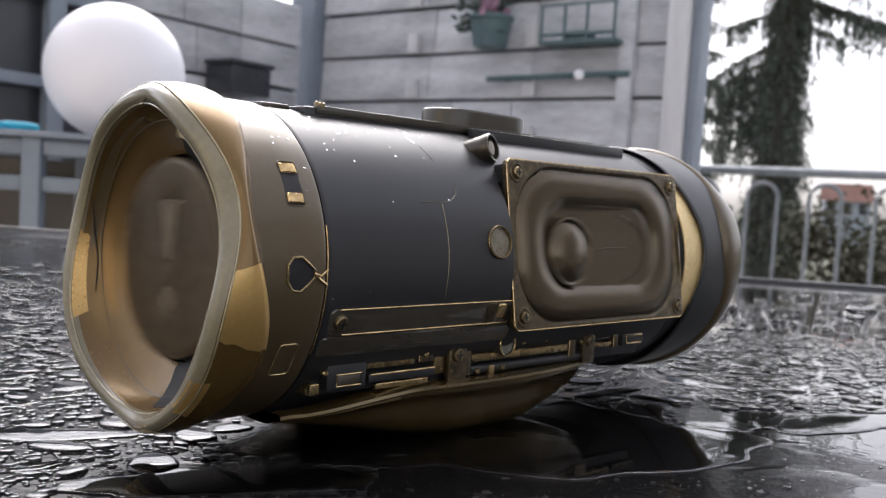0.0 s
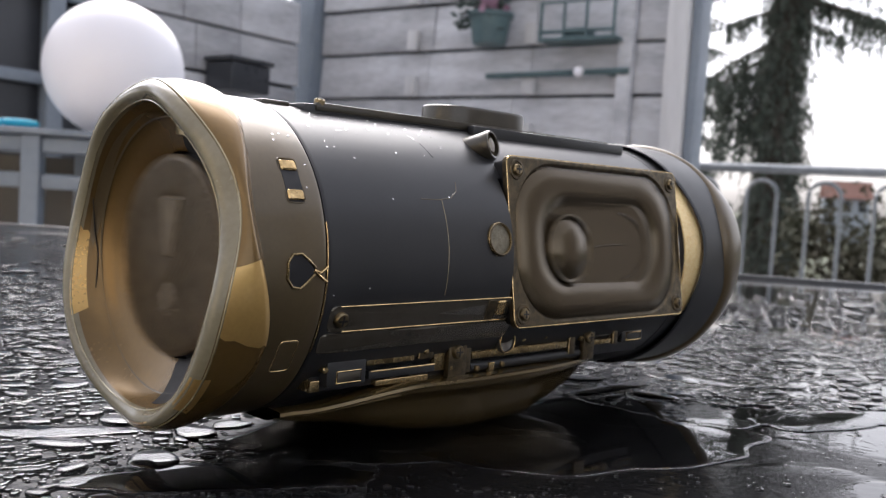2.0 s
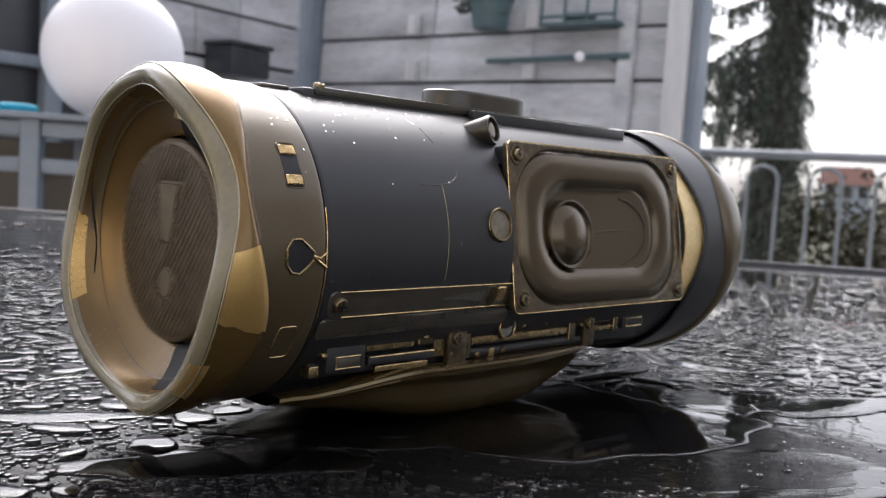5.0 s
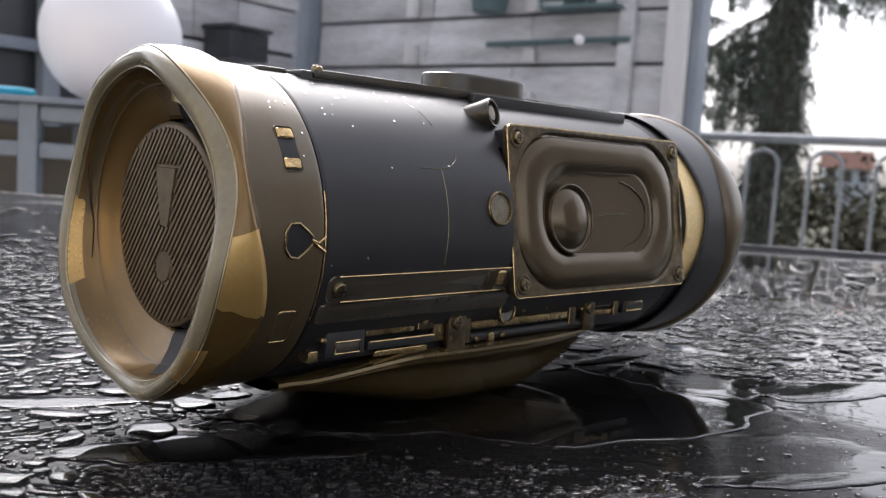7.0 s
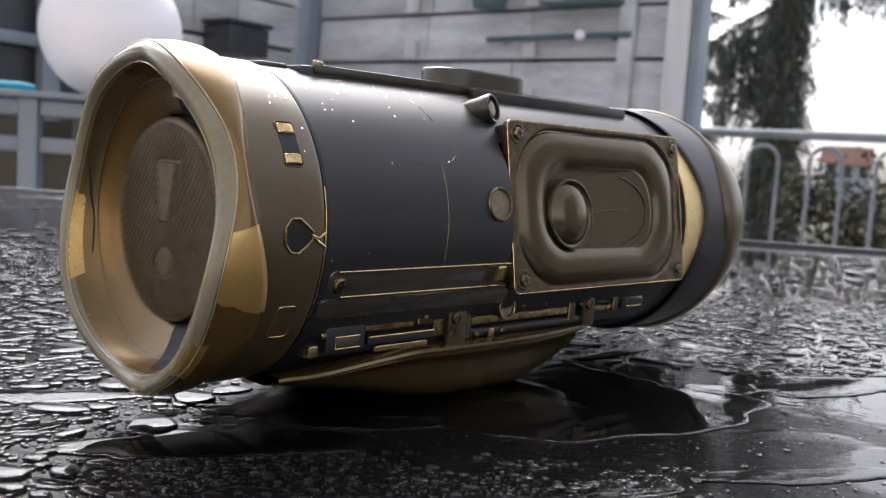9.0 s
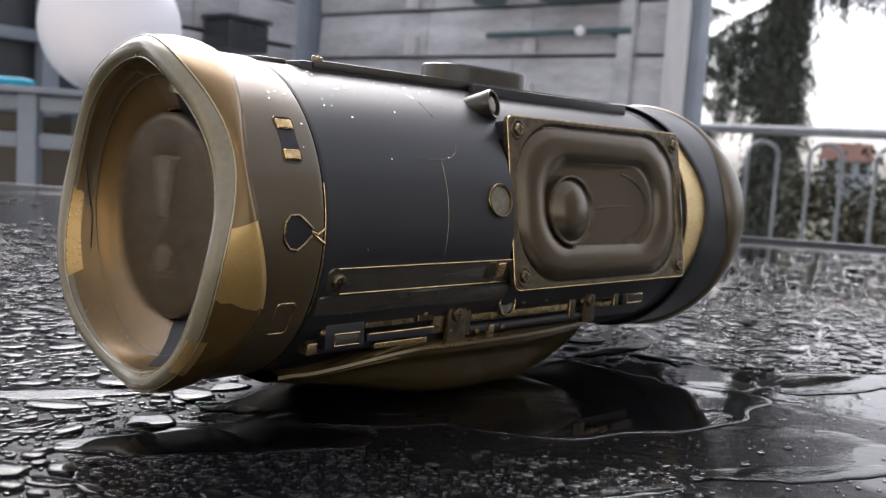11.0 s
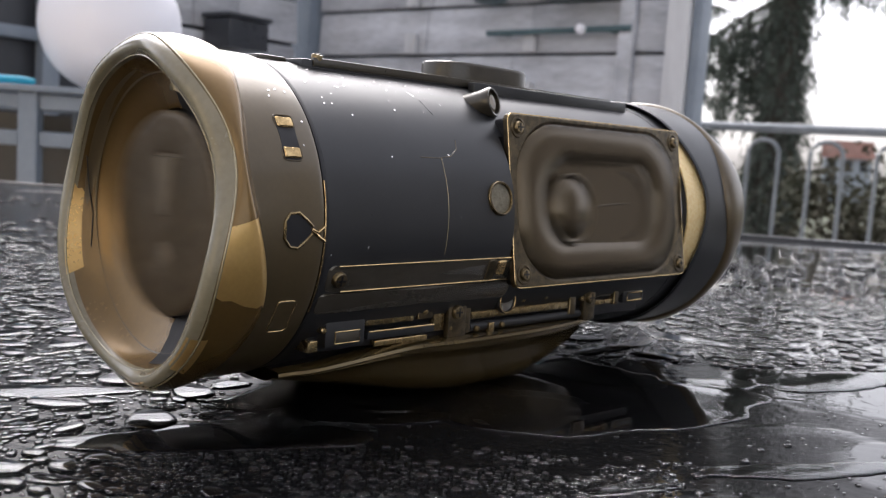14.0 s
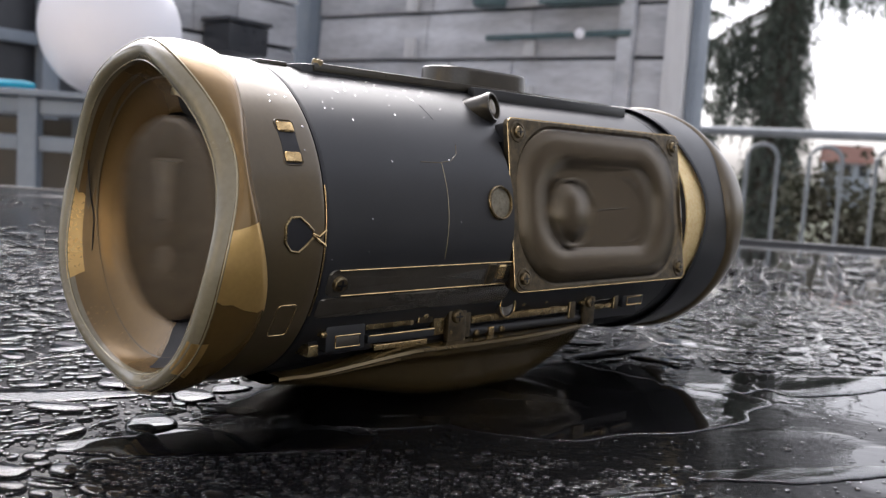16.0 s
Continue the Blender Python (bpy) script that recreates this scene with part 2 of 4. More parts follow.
def along(k, off=0.0, z=0.0, start=CORNER, e=E1):
    """A frame at k metres along a line, off metres behind it; x runs along the line."""
    n = Vector((-e.y, e.x, 0))
    p = start + e * k + n * off
    return Matrix.Translation((p.x, p.y, z)) @ Matrix.Rotation(math.atan2(e.y, e.x), 4, "Z")


gb = bmesh.new()
bmesh.ops.create_grid(gb, x_segments=40, y_segments=40, size=1500, matrix=Matrix.Translation((0, 0, GARDEN_Z)))
solid("ground", gb, GRASS, "dark grassy garden ground below the terrace", "ground", "structure")
M0 = along(0)
fb = box(-4.0, 4.5, -5.5, 1.62, FLOOR_Z - 0.25, FLOOR_Z, 0.01, m=M0)
solid("floor", fb, PAVING, "grey wet concrete terrace floor", "floor", "structure")


def lapped_screen(name, label, start, e, k0, k1, z_lines, mat):
    """A fence panel of lapped horizontal boards, each its own piece, with posts."""
    sc = thing(name, label, "fence", along(0, 0, 0, start, e))
    for i, (za, zb) in enumerate(zip(z_lines, z_lines[1:])):
        jag = random.uniform(-0.004, 0.004)
        cuts = [k0, k0 + (k1 - k0) * random.uniform(0.25, 0.45), k0 + (k1 - k0) * random.uniform(0.6, 0.75), k1]
        for a, b in zip(cuts, cuts[1:]):
            tilt = random.uniform(3.0, 7.0)
            bm = box(a + 0.0015, b - 0.0015, -0.011, 0.011, 0.004, zb - za - 0.005, 0.003)
            board = part("board", bm, mat, sc)
            board.matrix_local = pose(0, random.uniform(-0.002, 0.002), za + jag, -tilt * 0.7)
    # dark sheet that paints the shade seen in the gaps between boards
    part("shade_sheet", box(k0, k1, 0.02, 0.035, FLOOR_Z, z_lines[-1] - 0.02, 0.002), DARKPANEL, sc, "dark sheet added as the shade between the boards")
    return sc


Z_LINES = [FLOOR_Z + 0.03] + [-0.612 + 0.168 * i for i in range(10)]
screen = lapped_screen("fence_panel", "weathered grey lapped-board fence panel with pale posts", CORNER, E1, 0.03, 1.5, Z_LINES, GREYWOOD)
part("stile", box(1.345, 1.395, -0.045, -0.018, FLOOR_Z, 0.92, 0.003), GREYWOOD, screen)
part("post", box(1.505, 1.575, -0.05, 0.05, FLOOR_Z, 0.96, 0.005), PALEWOOD, screen, "pale grey square post")
part("post", box(1.578, 1.606, -0.03, 0.05, FLOOR_Z, 0.96, 0.003), BLUEFRAME, screen, "blue-grey metal edge strip")
part("post", box(-0.105, 0.025, -0.06, 0.04, FLOOR_Z, 0.95, 0.006), BLUEFRAME, screen, "blue-grey corner post")
for za in Z_LINES[4:-1]:
    for k in (0.513, 1.018):
        part("batten_block", box(k - 0.022, k + 0.022, -0.042, -0.018, za + 0.004, za + 0.075, 0.003), PALEWOOD, screen)
lapped_screen("fence_panel", "blue-grey shaded lapped-board side fence panel", CORNER, -E2, -0.98, -0.11, [z + 0.03 for z in Z_LINES[:-1]], GREYWOOD)

# glazed house door beyond the side screen
DOORW = thing("terrace_door", "dark glazed terrace door in a blue-grey metal frame", "door", along(0, 0, 0, CORNER, -E2))
part("pane", box(-2.6, -1.0, 0.0, 0.012, FLOOR_Z, 0.74, 0.001), DARKPANEL, DOORW, "dark reflecting glass")
for k in (-1.0, -1.19, -2.1):
    part("frame_post", box(k, k + 0.055, -0.05, -0.003, FLOOR_Z, 0.74, 0.004), BLUEFRAME, DOORW)
for z in (0.56, 0.30, -0.25):
    part("frame_rail", box(-1.14, -1.0, -0.04, -0.003, z, z + 0.035, 0.003), BLUEFRAME, DOORW)
    part("frame_rail", box(-2.05, -1.19, -0.04, -0.003, z, z + 0.035, 0.003), BLUEFRAME, DOORW)

# black lantern box that hangs on the side screen behind the globe
lantern = thing("wall_lantern", "black box-shaped wall lantern on the side fence", "lantern", along(-0.46, 0, 0, CORNER, -E2))
part("housing", box(-0.12, 0.06, -0.16, -0.02, 0.36, 0.46, 0.008), DARKPANEL, lantern)
part("cap", box(-0.13, 0.07, -0.17, -0.02, 0.462, 0.478, 0.005), DARKPANEL, lantern)


def ball(r, c=(0, 0, 0), u=24, v=14, squash=1.0):
    bm = bmesh.new()
    bmesh.ops.create_uvsphere(bm, u_segments=u, v_segments=v, radius=r, matrix=Matrix.Translation(c) @ Matrix.Diagonal((1, 1, squash, 1)))
    return bm


# things on the screen: planter with pink flowers, wire shelf, bar with a white knob
def flower_planter(k, z):
    pl = thing("hanging_planter", "green plastic hanging planter with dull pink flowers on the fence", "planter", along(k, -0.11, z))
    prof = [(0.045, 0.0), (0.056, 0.004), (0.07, 0.09), (0.078, 0.095), (0.078, 0.108), (0.07, 0.108), (0.066, 0.09), (0.05, 0.085), (0.0005, 0.088)]
    part("pot", grid([[(r * math.cos(a), r * math.sin(a), zz) for a in (2 * math.pi * i / 24 for i in range(24))] for r, zz in [(0.0005, 0.0)] + prof], closed_v=True), GREENPOT, pl)
    part("hook", tube([(0, 0.075, 0.1), (0, 0.085, 0.16), (0, 0.11, 0.17)], 0.005), GREENPOT, pl)
    rnd = random.Random(4)
    lb, fb_ = bmesh.new(), bmesh.new()
    for _ in range(260):
        a, r, h = rnd.uniform(0, 6.28), rnd.uniform(0, 0.11), rnd.uniform(0.09, 0.24)
        c = Vector((r * math.cos(a) - 0.03, r * math.sin(a) * 0.7, h - r * 0.4))
        d = Vector((rnd.gauss(0, 1), rnd.gauss(0, 1), rnd.gauss(0, 0.6))).normalized()
        s = d.cross(Vector((rnd.gauss(0, 1), rnd.gauss(0, 1), 1))).normalized()
        q = 0.02
        vs = [lb.verts.new(c + v) for v in (-d * q, s * q * 0.5, d * q, -s * q * 0.5)]
        lb.faces.new(vs)
    for _ in range(16):
        c = Vector((rnd.uniform(-0.01, 0.075), rnd.uniform(-0.08, 0.02), rnd.uniform(0.1, 0.15)))
        for j in range(6):
            a = j * math.pi / 3 + rnd.random()
            d = Vector((math.cos(a), -0.4, math.sin(a))) * 0.016
            s = Vector((-math.sin(a), 0, math.cos(a))) * 0.008
            fb_.faces.new([fb_.verts.new(c + v) for v in (Vector((0, 0, 0)), d * 0.6 + s, d, d * 0.6 - s)])
    part("foliage", lb, LEAF, pl, "dark green leaves")
    part("blossoms", fb_, PINK, pl, "dull pink blossoms")


flower_planter(0.9, 0.555)


def wire_shelf():
    ws = thing("wire_shelf", "dark green wire plant shelf hung on the fence", "shelf", along(1.23, -0.06, 0.56))
    part("tray", box(-0.14, 0.13, -0.05, 0.04, 0.0, 0.012, 0.003), GREENPOT, ws)
    for x in (-0.135, -0.05, 0.03, 0.125):
        part("upright", tube([(x, -0.045, 0.0), (x, -0.045, 0.125)], 0.0055, 8), GREENPOT, ws)
    part("rail", tube([(-0.14, -0.045, 0.125), (0.13, -0.045, 0.125)], 0.0045, 8), GREENPOT, ws)
    part("rail", tube([(-0.14, -0.045, 0.03), (0.13, -0.045, 0.03)], 0.006, 8), GREENPOT, ws)
    bx = thing("plant_box", "small dark green plant box on the wire shelf", "plant box", along(1.215, -0.06, 0.573))
    part("box", box(-0.045, 0.04, -0.035, 0.03, 0.0, 0.03, 0.004), GREENPOT, bx)
    bar = thing("plant_bar", "dark green bar with a white knob across the fence", "bar", along(1.12, -0.05, 0.462))
    part("rod", tube([(-0.26, 0, 0), (0.27, 0, 0.006)], 0.010, 10), GREENPOT, bar)
    for x in (-0.2, 0.2):
        part("bracket", box(x - 0.008, x + 0.008, 0.0, 0.045, -0.006, 0.006, 0.001), GREENPOT, bar)
    part("knob", ball(0.017, (0.105, -0.02, 0.004), 16, 10), GLOBE, bar, "round white knob")


wire_shelf()


# ---- railing at the terrace edge ----
def railing():
    rl = thing("railing", "galvanised steel balcony railing with arched bars", "railing", along(1.206, 1.318))
    part("top_rail", tube([(-2.6, 0, 0.24), (3.2, 0, 0.24)], 0.020, 12), STEEL, rl, "round steel handrail")
    part("bottom_rail", tube([(-2.6, 0, -0.62), (3.2, 0, -0.62)], 0.014, 10), STEEL, rl)
    k = 0.15 - 0.26 * 9
    while k < 2.6:
        pts = [(k, 0, -0.62), (k, 0, 0.13)]
        pts += [(k + 0.065 - 0.065 * math.cos(a), 0, 0.13 + 0.06 * math.sin(a)) for a in (math.pi * i / 10 for i in range(1, 10))]
        pts += [(k + 0.13, 0, 0.13), (k + 0.13, 0, -0.62)]
        part("arched_bar", tube(pts, 0.0088, 8), STEEL, rl)
        k += 0.26
    for k in (-2.55, -0.9, 1.1, 3.0):
        part("post", tube([(k, 0.04, FLOOR_Z), (k, 0.04, 0.22)], 0.02, 10), STEEL, rl)


railing()


# ---- side rack with the globe lamp ----
rack = thing("side_rack", "blue-grey metal rack with a glass top", "rack", pose(-0.64, 1.9, FLOOR_Z, 0, 0, 3))
TOPZ = 0.127 - FLOOR_Z
for x in (-0.4, -0.168, 0.34):
    for y in (-0.13, 0.16):
        part("leg", box(x - 0.018, x + 0.018, y - 0.018, y + 0.018, 0, TOPZ - 0.013, 0.003), BLUEFRAME, rack)
for y in (-0.13, 0.16):
    for z in (TOPZ - 0.045, TOPZ - 0.115, TOPZ - 0.45):
        for a, b in ((-0.38, -0.188), (-0.148, 0.32)):
            part("cross_rail", box(a, b, y - 0.012, y + 0.012, z, z + 0.028, 0.003), BLUEFRAME, rack)
part("top", box(-0.43, 0.37, -0.16, 0.19, TOPZ - 0.012, TOPZ, 0.003), BLUEFRAME, rack, "pale glazed top")
part("back_panel", box(-0.4, 0.34, 0.18, 0.186, 0.1, TOPZ - 0.05), DARKPANEL, rack, "dark back panel")
globe = thing("globe_lamp", "white plastic globe lamp standing on the rack", "lamp", pose(-0.703, 1.9, 0.127))
part("globe", ball(0.139, (0, 0, 0.136), 64, 40), GLOBE, globe)
part("base", tube([(0, 0, 0.0), (0, 0, 0.006)], [0.05, 0.048], 24), GLOBE, globe)
scoop = thing("scoop", "turquoise plastic scoop lying on the rack", "scoop", pose(-0.93, 1.84, 0.127, 0, 0, 4))
part("blade", box(-0.06, 0.035, -0.03, 0.03, 0.0, 0.018, 0.008), CYAN, scoop)
part("handle", tube([(0.03, 0, 0.011), (0.075, 0, 0.012), (0.098, 0, 0.011)], [0.010, 0.009, 0.006], 10), CYAN, scoop)


# ---- garden: trees, bushes, house ----
def leaf_mesh(name, quads, mat):
    """quads: (centre, half length vector, half width vector)"""
    vs, fs = [], []
    for c, d, s in quads:
        n = len(vs)
        vs += [c - d, c + s, c + d, c - s]
        fs.append((n, n + 1, n + 2, n + 3))
    me = bpy.data.meshes.new(name)
    me.from_pydata([tuple(v) for v in vs], [], fs)
    me.materials.append(mat)
    return me


def conifer(x, y, h, whorls, label, seed, r0=0.2, fringe=1.0, boughs=()):
    """whorls: (height, length, droop, branches). Limbs hang down with curtains of needle twigs. boughs: long single limbs (height, bearing, length, fall, curtain)."""
    rnd = random.Random(seed)
    tr = thing("spruce_tree", label, "tree", pose(x, y, GARDEN_Z))
    part("trunk", tube([(rnd.uniform(-0.03, 0.03), rnd.uniform(-0.03, 0.03), h * i / 8) for i in range(9)], [r0 * (1 - i / 9) + 0.02 for i in range(9)], 10), BARK, tr)
    quads, limbs = [], bmesh.new()
    for z, length, droop, count in whorls:
        a0 = rnd.uniform(0, 6.28)
        for b in range(count):
            a = a0 + 6.28 * b / count + rnd.uniform(-0.3, 0.3)
            ln = length * rnd.uniform(0.65, 1.15)
            out = Vector((math.cos(a), math.sin(a), 0))
            side = Vector((-out.y, out.x, 0))
            pts = []
            for i in range(7):
                u = i / 6
                pts.append(out * ln * u + Vector((0, 0, z + 0.12 * ln * u - droop * ln * u * u + 0.1 * ln * u ** 3)))
            tube(pts, [0.022 * (1 - 0.85 * i / 6) for i in range(7)], 5, limbs, False)
            steps = max(8, int(ln / 0.022))
            for i in range(steps):
                u = (i + rnd.random()) / steps
                f = u * 6
                p = pts[min(int(f), 5)].lerp(pts[min(int(f), 5) + 1], f - int(f)) if f < 6 else pts[6]
                hang = fringe * rnd.uniform(0.06, 0.26) * (0.5 + u)
                sway = side * rnd.uniform(-0.5, 0.5) * ln * 0.35 * (1 - 0.5 * u)
                for j in range(5):
                    c = p + sway * (j / 5 + 0.2) + Vector((rnd.gauss(0, 0.02), rnd.gauss(0, 0.02), -hang * (j + 0.5) / 5))
                    d = (Vector((rnd.gauss(0, 0.5), rnd.gauss(0, 0.5), -1)) + out * 0.4).normalized() * rnd.uniform(0.03, 0.06)
                    s = d.cross(Vector((rnd.gauss(0, 1), rnd.gauss(0, 1), 0.1))).normalized() * rnd.uniform(0.006, 0.014)
                    quads.append((c, d, s))
    for z, bearing, ln, fall, curtain in boughs:
        a = radians(bearing)
        out = Vector((math.cos(a), math.sin(a), 0))
        pts = [out * ln * i / 6 + Vector((0, 0, z - fall * (i / 6) ** 1.4)) for i in range(7)]
        tube(pts, [0.035 * (1 - 0.85 * i / 6) for i in range(7)], 5, limbs, False)
        for _ in range(int(ln * 130)):
            u = rnd.uniform(0.12, 1.0)
            f = u * 5.99
            p = pts[int(f)].lerp(pts[int(f) + 1], f - int(f))
            hang = curtain * rnd.random() ** 1.3 * (0.35 + 0.65 * math.sin(math.pi * min(1.0, u * 0.8)))
            drift = out * rnd.gauss(0, 0.05) + Vector((-out.y, out.x, 0)) * rnd.gauss(0, 0.12)
            for j in range(max(3, int(hang / 0.035))):
                c = p + drift * (0.3 + j * 0.03) + Vector((rnd.gauss(0, 0.016), rnd.gauss(0, 0.016), -0.035 * j))
                d = Vector((rnd.gauss(0, 0.4), rnd.gauss(0, 0.4), -1)).normalized() * rnd.uniform(0.03, 0.055)
                s = d.cross(Vector((rnd.gauss(0, 1), rnd.gauss(0, 1), 0.1))).normalized() * rnd.uniform(0.007, 0.014)
                quads.append((c, d, s))
    tagged(part("limb", limbs, BARK, tr), kind="stuff")
    ob = tagged(new("needles", leaf_mesh("needles", quads, NEEDLE)), kind="stuff")
    ob.parent = tr


column = [(0.6 + 0.17 * i, 0.85 - 0.02 * i, 0.55, 9) for i in range(12)] + [(2.7 + 0.1 * i, 0.46 - 0.004 * i, 0.8, 10) for i in range(40)]
crown = [(6.6 + 0.3 * i, 1.5 - 0.05 * i, 0.42, 6) for i in range(11)]
BOUGHS = ((5.75, 160, 0.95, 0.55, 1.25), (5.6, 172, 0.8, 0.5, 1.3), (5.5, 150, 0.75, 0.55, 1.2), (5.0, 165, 0.75, 0.6, 0.8), (6.1, 200, 0.9, 0.3, 0.4), (6.25, -20, 1.2, 0.35, 0.6), (6.0, -40, 0.7, 0.3, 0.45), (6.3, 10, 1.5, 0.3, 0.5))
conifer(3.98, 11.3, 10.5, column + crown, "tall dark spruce with drooping branches and a shaggy trunk", 3, 0.26, 1.0, BOUGHS)
conifer(2.62, 10.6, 8.5, [(2.5 + 0.33 * i, 0.66 - 0.022 * i, 0.38, 9) for i in range(17)], "slender dark spruce with gaps between its branches", 5, 0.12, 0.5)
conifer(9.3, 13.5, 9.0, [(3.4 + 0.3 * i, 2.0 - 0.06 * i, 0.45, 6) for i in range(15)], "broad dark spruce with hanging twigs", 9, 0.2)


def bush(x, y, r, h, seed, label, count=5200, mat=HEDGE):
    rnd = random.Random(seed)
    b = thing("bush", label, "bush", pose(x, y, GARDEN_Z), "garden bushes")
    stems = bmesh.new()
    for _ in range(9):
        a = rnd.uniform(0, 6.28)
        q = Vector((math.cos(a), math.sin(a), 0)) * r * rnd.uniform(0.2, 0.7)
        tube([(0, 0, 0), q * 0.5 + Vector((0, 0, h * 0.5)), q + Vector((0, 0, h * 0.9))], [0.04, 0.02, 0.006], 5, stems, False)
    tagged(part("stems", stems, BARK, b), kind="stuff")
    clumps = [(rnd.uniform(0, 6.28), rnd.random() ** 0.5, rnd.random()) for _ in range(60)]
    quads = []
    for i in range(count):
        a, rr, hh = clumps[i % 60]
        c = Vector((math.cos(a) * rr * r * (1 - 0.4 * hh), math.sin(a) * rr * r * (1 - 0.4 * hh), h * (0.15 + 0.82 * hh)))
        c += Vector((rnd.gauss(0, 0.13), rnd.gauss(0, 0.13), rnd.gauss(0, 0.15)))
        d = Vector((rnd.gauss(0, 1), rnd.gauss(0, 1), rnd.gauss(0, 1))).normalized() * rnd.uniform(0.03, 0.06)
        s = d.cross(Vector((rnd.gauss(0, 1), rnd.gauss(0, 1), rnd.gauss(0, 1)))).normalized() * rnd.uniform(0.015, 0.03)
        quads.append((c, d, s))
    ob = tagged(new("leaves", leaf_mesh("leaves", quads, mat)), kind="stuff")
    ob.parent = b


bush(3.25, 8.6, 0.5, 3.0, 1, "low brown-green bush below the railing")
bush(3.75, 8.9, 0.55, 3.75, 2, "dense dark green bush below the railing", 7000)
bush(4.45, 8.3, 0.75, 3.35, 3, "brown-green bush below the railing", 7000)
bush(4.7, 9.4, 0.8, 3.7, 4, "large dark green bush behind the railing", 9000)
bush(5.6, 9.0, 0.9, 3.6, 5, "brown-green bush below the railing", 7000)
bush(2.5, 8.6, 0.8, 3.0, 6, "low brown-green bush below the railing")

house = thing("house", "distant white house with a red tiled roof", "house", pose(55.6, 129, GARDEN_Z, 0, 0, -20))
part("wall", box(-3, 3, -4, 4, 0, 6.2, 0.02), WHITEWALL, house)
rb = grid([[(-3.3, -4.5, 6.1), (3.3, -4.5, 6.1)], [(-3.3, 0, 8.6), (3.3, 0, 8.6)], [(-3.3, 4.5, 6.1), (3.3, 4.5, 6.1)]])
bmesh.ops.solidify(rb, geom=rb.faces[:], thickness=0.2)
part("roof", rb, ROOFRED, house, "red tiled gable roof")
for x in (-2, 0, 2):
    w = part("window", box(x - 0.5, x + 0.5, -4.05, -3.95, 4.4, 5.9, 0.01), DARKPANEL, house)

# plain unseen wall on the side away from the fence, added to darken reflections
solid("unseen_wall_east", box(1.75, 1.95, -0.35, 0.75, FLOOR_Z, 1.0, 0.01), DARKWALL, "plain dark grey wall added unseen to darken reflections", "wall", "structure")

# unseen grey wall added behind the camera for reflections, ending where the terrace opens
solid("unseen_wall_south", box(-0.75, 0.8, -1.3, -1.1, FLOOR_Z, 1.45, 0.01), GREYWALL, "plain grey wall added unseen to shape reflections", "wall", "structure")

# unseen cream wall added further off on the open side to bounce warm light
solid("unseen_wall_west", box(-3.4, -0.78, -2.1, -1.9, GARDEN_Z, 1.2, 0.01), CREAMWALL, "plain cream wall added unseen to bounce warm light", "wall", "structure")

# ---- black table ----
TABLE_Z = -0.0057
table = thing("black_table", "glossy black table covered with rain water", "table", pose(0, 0, TABLE_Z, 0, 0, -6.2))
part("tabletop", box(-0.62, 0.72, -0.35, 0.855, -0.028, 0.0, 0.004), TABLETOP, table, "wet black lacquered top")
for x in (-0.55, 0.65):
    for y in (-0.28, 0.79):
        part("leg", box(x - 0.025, x + 0.025, y - 0.025, y + 0.025, FLOOR_Z - TABLE_Z, -0.0285, 0.004), DARKPANEL, table)
part("edge_trim", box(-0.62, 0.72, 0.8555, 0.864, -0.03, 0.001, 0.001), DARKPANEL, table, "raised dark edge strip")


# ---- the loudspeaker ----
AXIS_Z = 0.0365
speaker = thing("portable_speaker", "stripped cylindrical bronze and black portable loudspeaker, wet with rain", "loudspeaker", pose(-0.06373, 0.18655, 0, 0, 0, 44.73))


def cp(s, phi, r):
    """A point on the speaker: s mm along its axis, phi degrees from the top towards its front, r mm from the axis."""
    a = radians(phi)
    return Vector((s / 1000, -r * math.sin(a) / 1000, AXIS_Z + r * math.cos(a) / 1000))


def lathe(profile, seg=144, phis=None, fun=None, closed=False):
    """profile: (s, r) pairs; fun(s, r, phi) may wave them."""
    full = phis is None
    phis = phis or [360 * i / seg for i in range(seg)]
    fun = fun or (lambda s, r, p: (s, r))
    rows = []
    for s, r in profile:
        row = []
        for p in phis:
            s2, r2 = fun(s, r, p)
            row.append(cp(s2, p, r2))
        rows.append(row)
    return grid(rows, closed_u=closed, closed_v=full)


def curved_plate(outline, r0, r1, inset=0.0, cuts=6):
    """A raised or sunken plate on the cylinder: outline of (s mm, phi degrees), from radius r0 up to r1, its top edge drawn in by inset mm."""
    pts = []
    for (s0, p0), (s1, p1) in zip(outline, outline[1:] + outline[:1]):
        for i in range(cuts):
            pts.append((s0 + (s1 - s0) * i / cuts, p0 + (p1 - p0) * i / cuts))
    cs, cph = sum(p[0] for p in pts) / len(pts), sum(p[1] for p in pts) / len(pts)

    def shrink(s, p, mm):
        ds, dp = s - cs, (p - cph) * 0.6
        ln = max(math.hypot(ds, dp), 1e-6)
        return s - ds / ln * mm, p - dp / ln * mm / 0.6

    bm = bmesh.new()
    low = [bm.verts.new(cp(s, p, r0)) for s, p in pts]
    mid = [bm.verts.new(cp(s, p, r1 - (0.25 if r1 > r0 else -0.25) * (inset > 0))) for s, p in pts]
    top = [bm.verts.new(cp(*shrink(s, p, inset), r1)) for s, p in pts] if inset else mid
    n = len(pts)
    for i in range(n):
        j = (i + 1) % n
        bm.faces.new((low[i], low[j], mid[j], mid[i]))
        if inset:
            bm.faces.new((mid[i], mid[j], top[j], top[i]))
    c = bm.verts.new(cp(cs, cph, r1))
    for i in range(n):
        bm.faces.new((top[i], top[(i + 1) % n], c))
    return bm


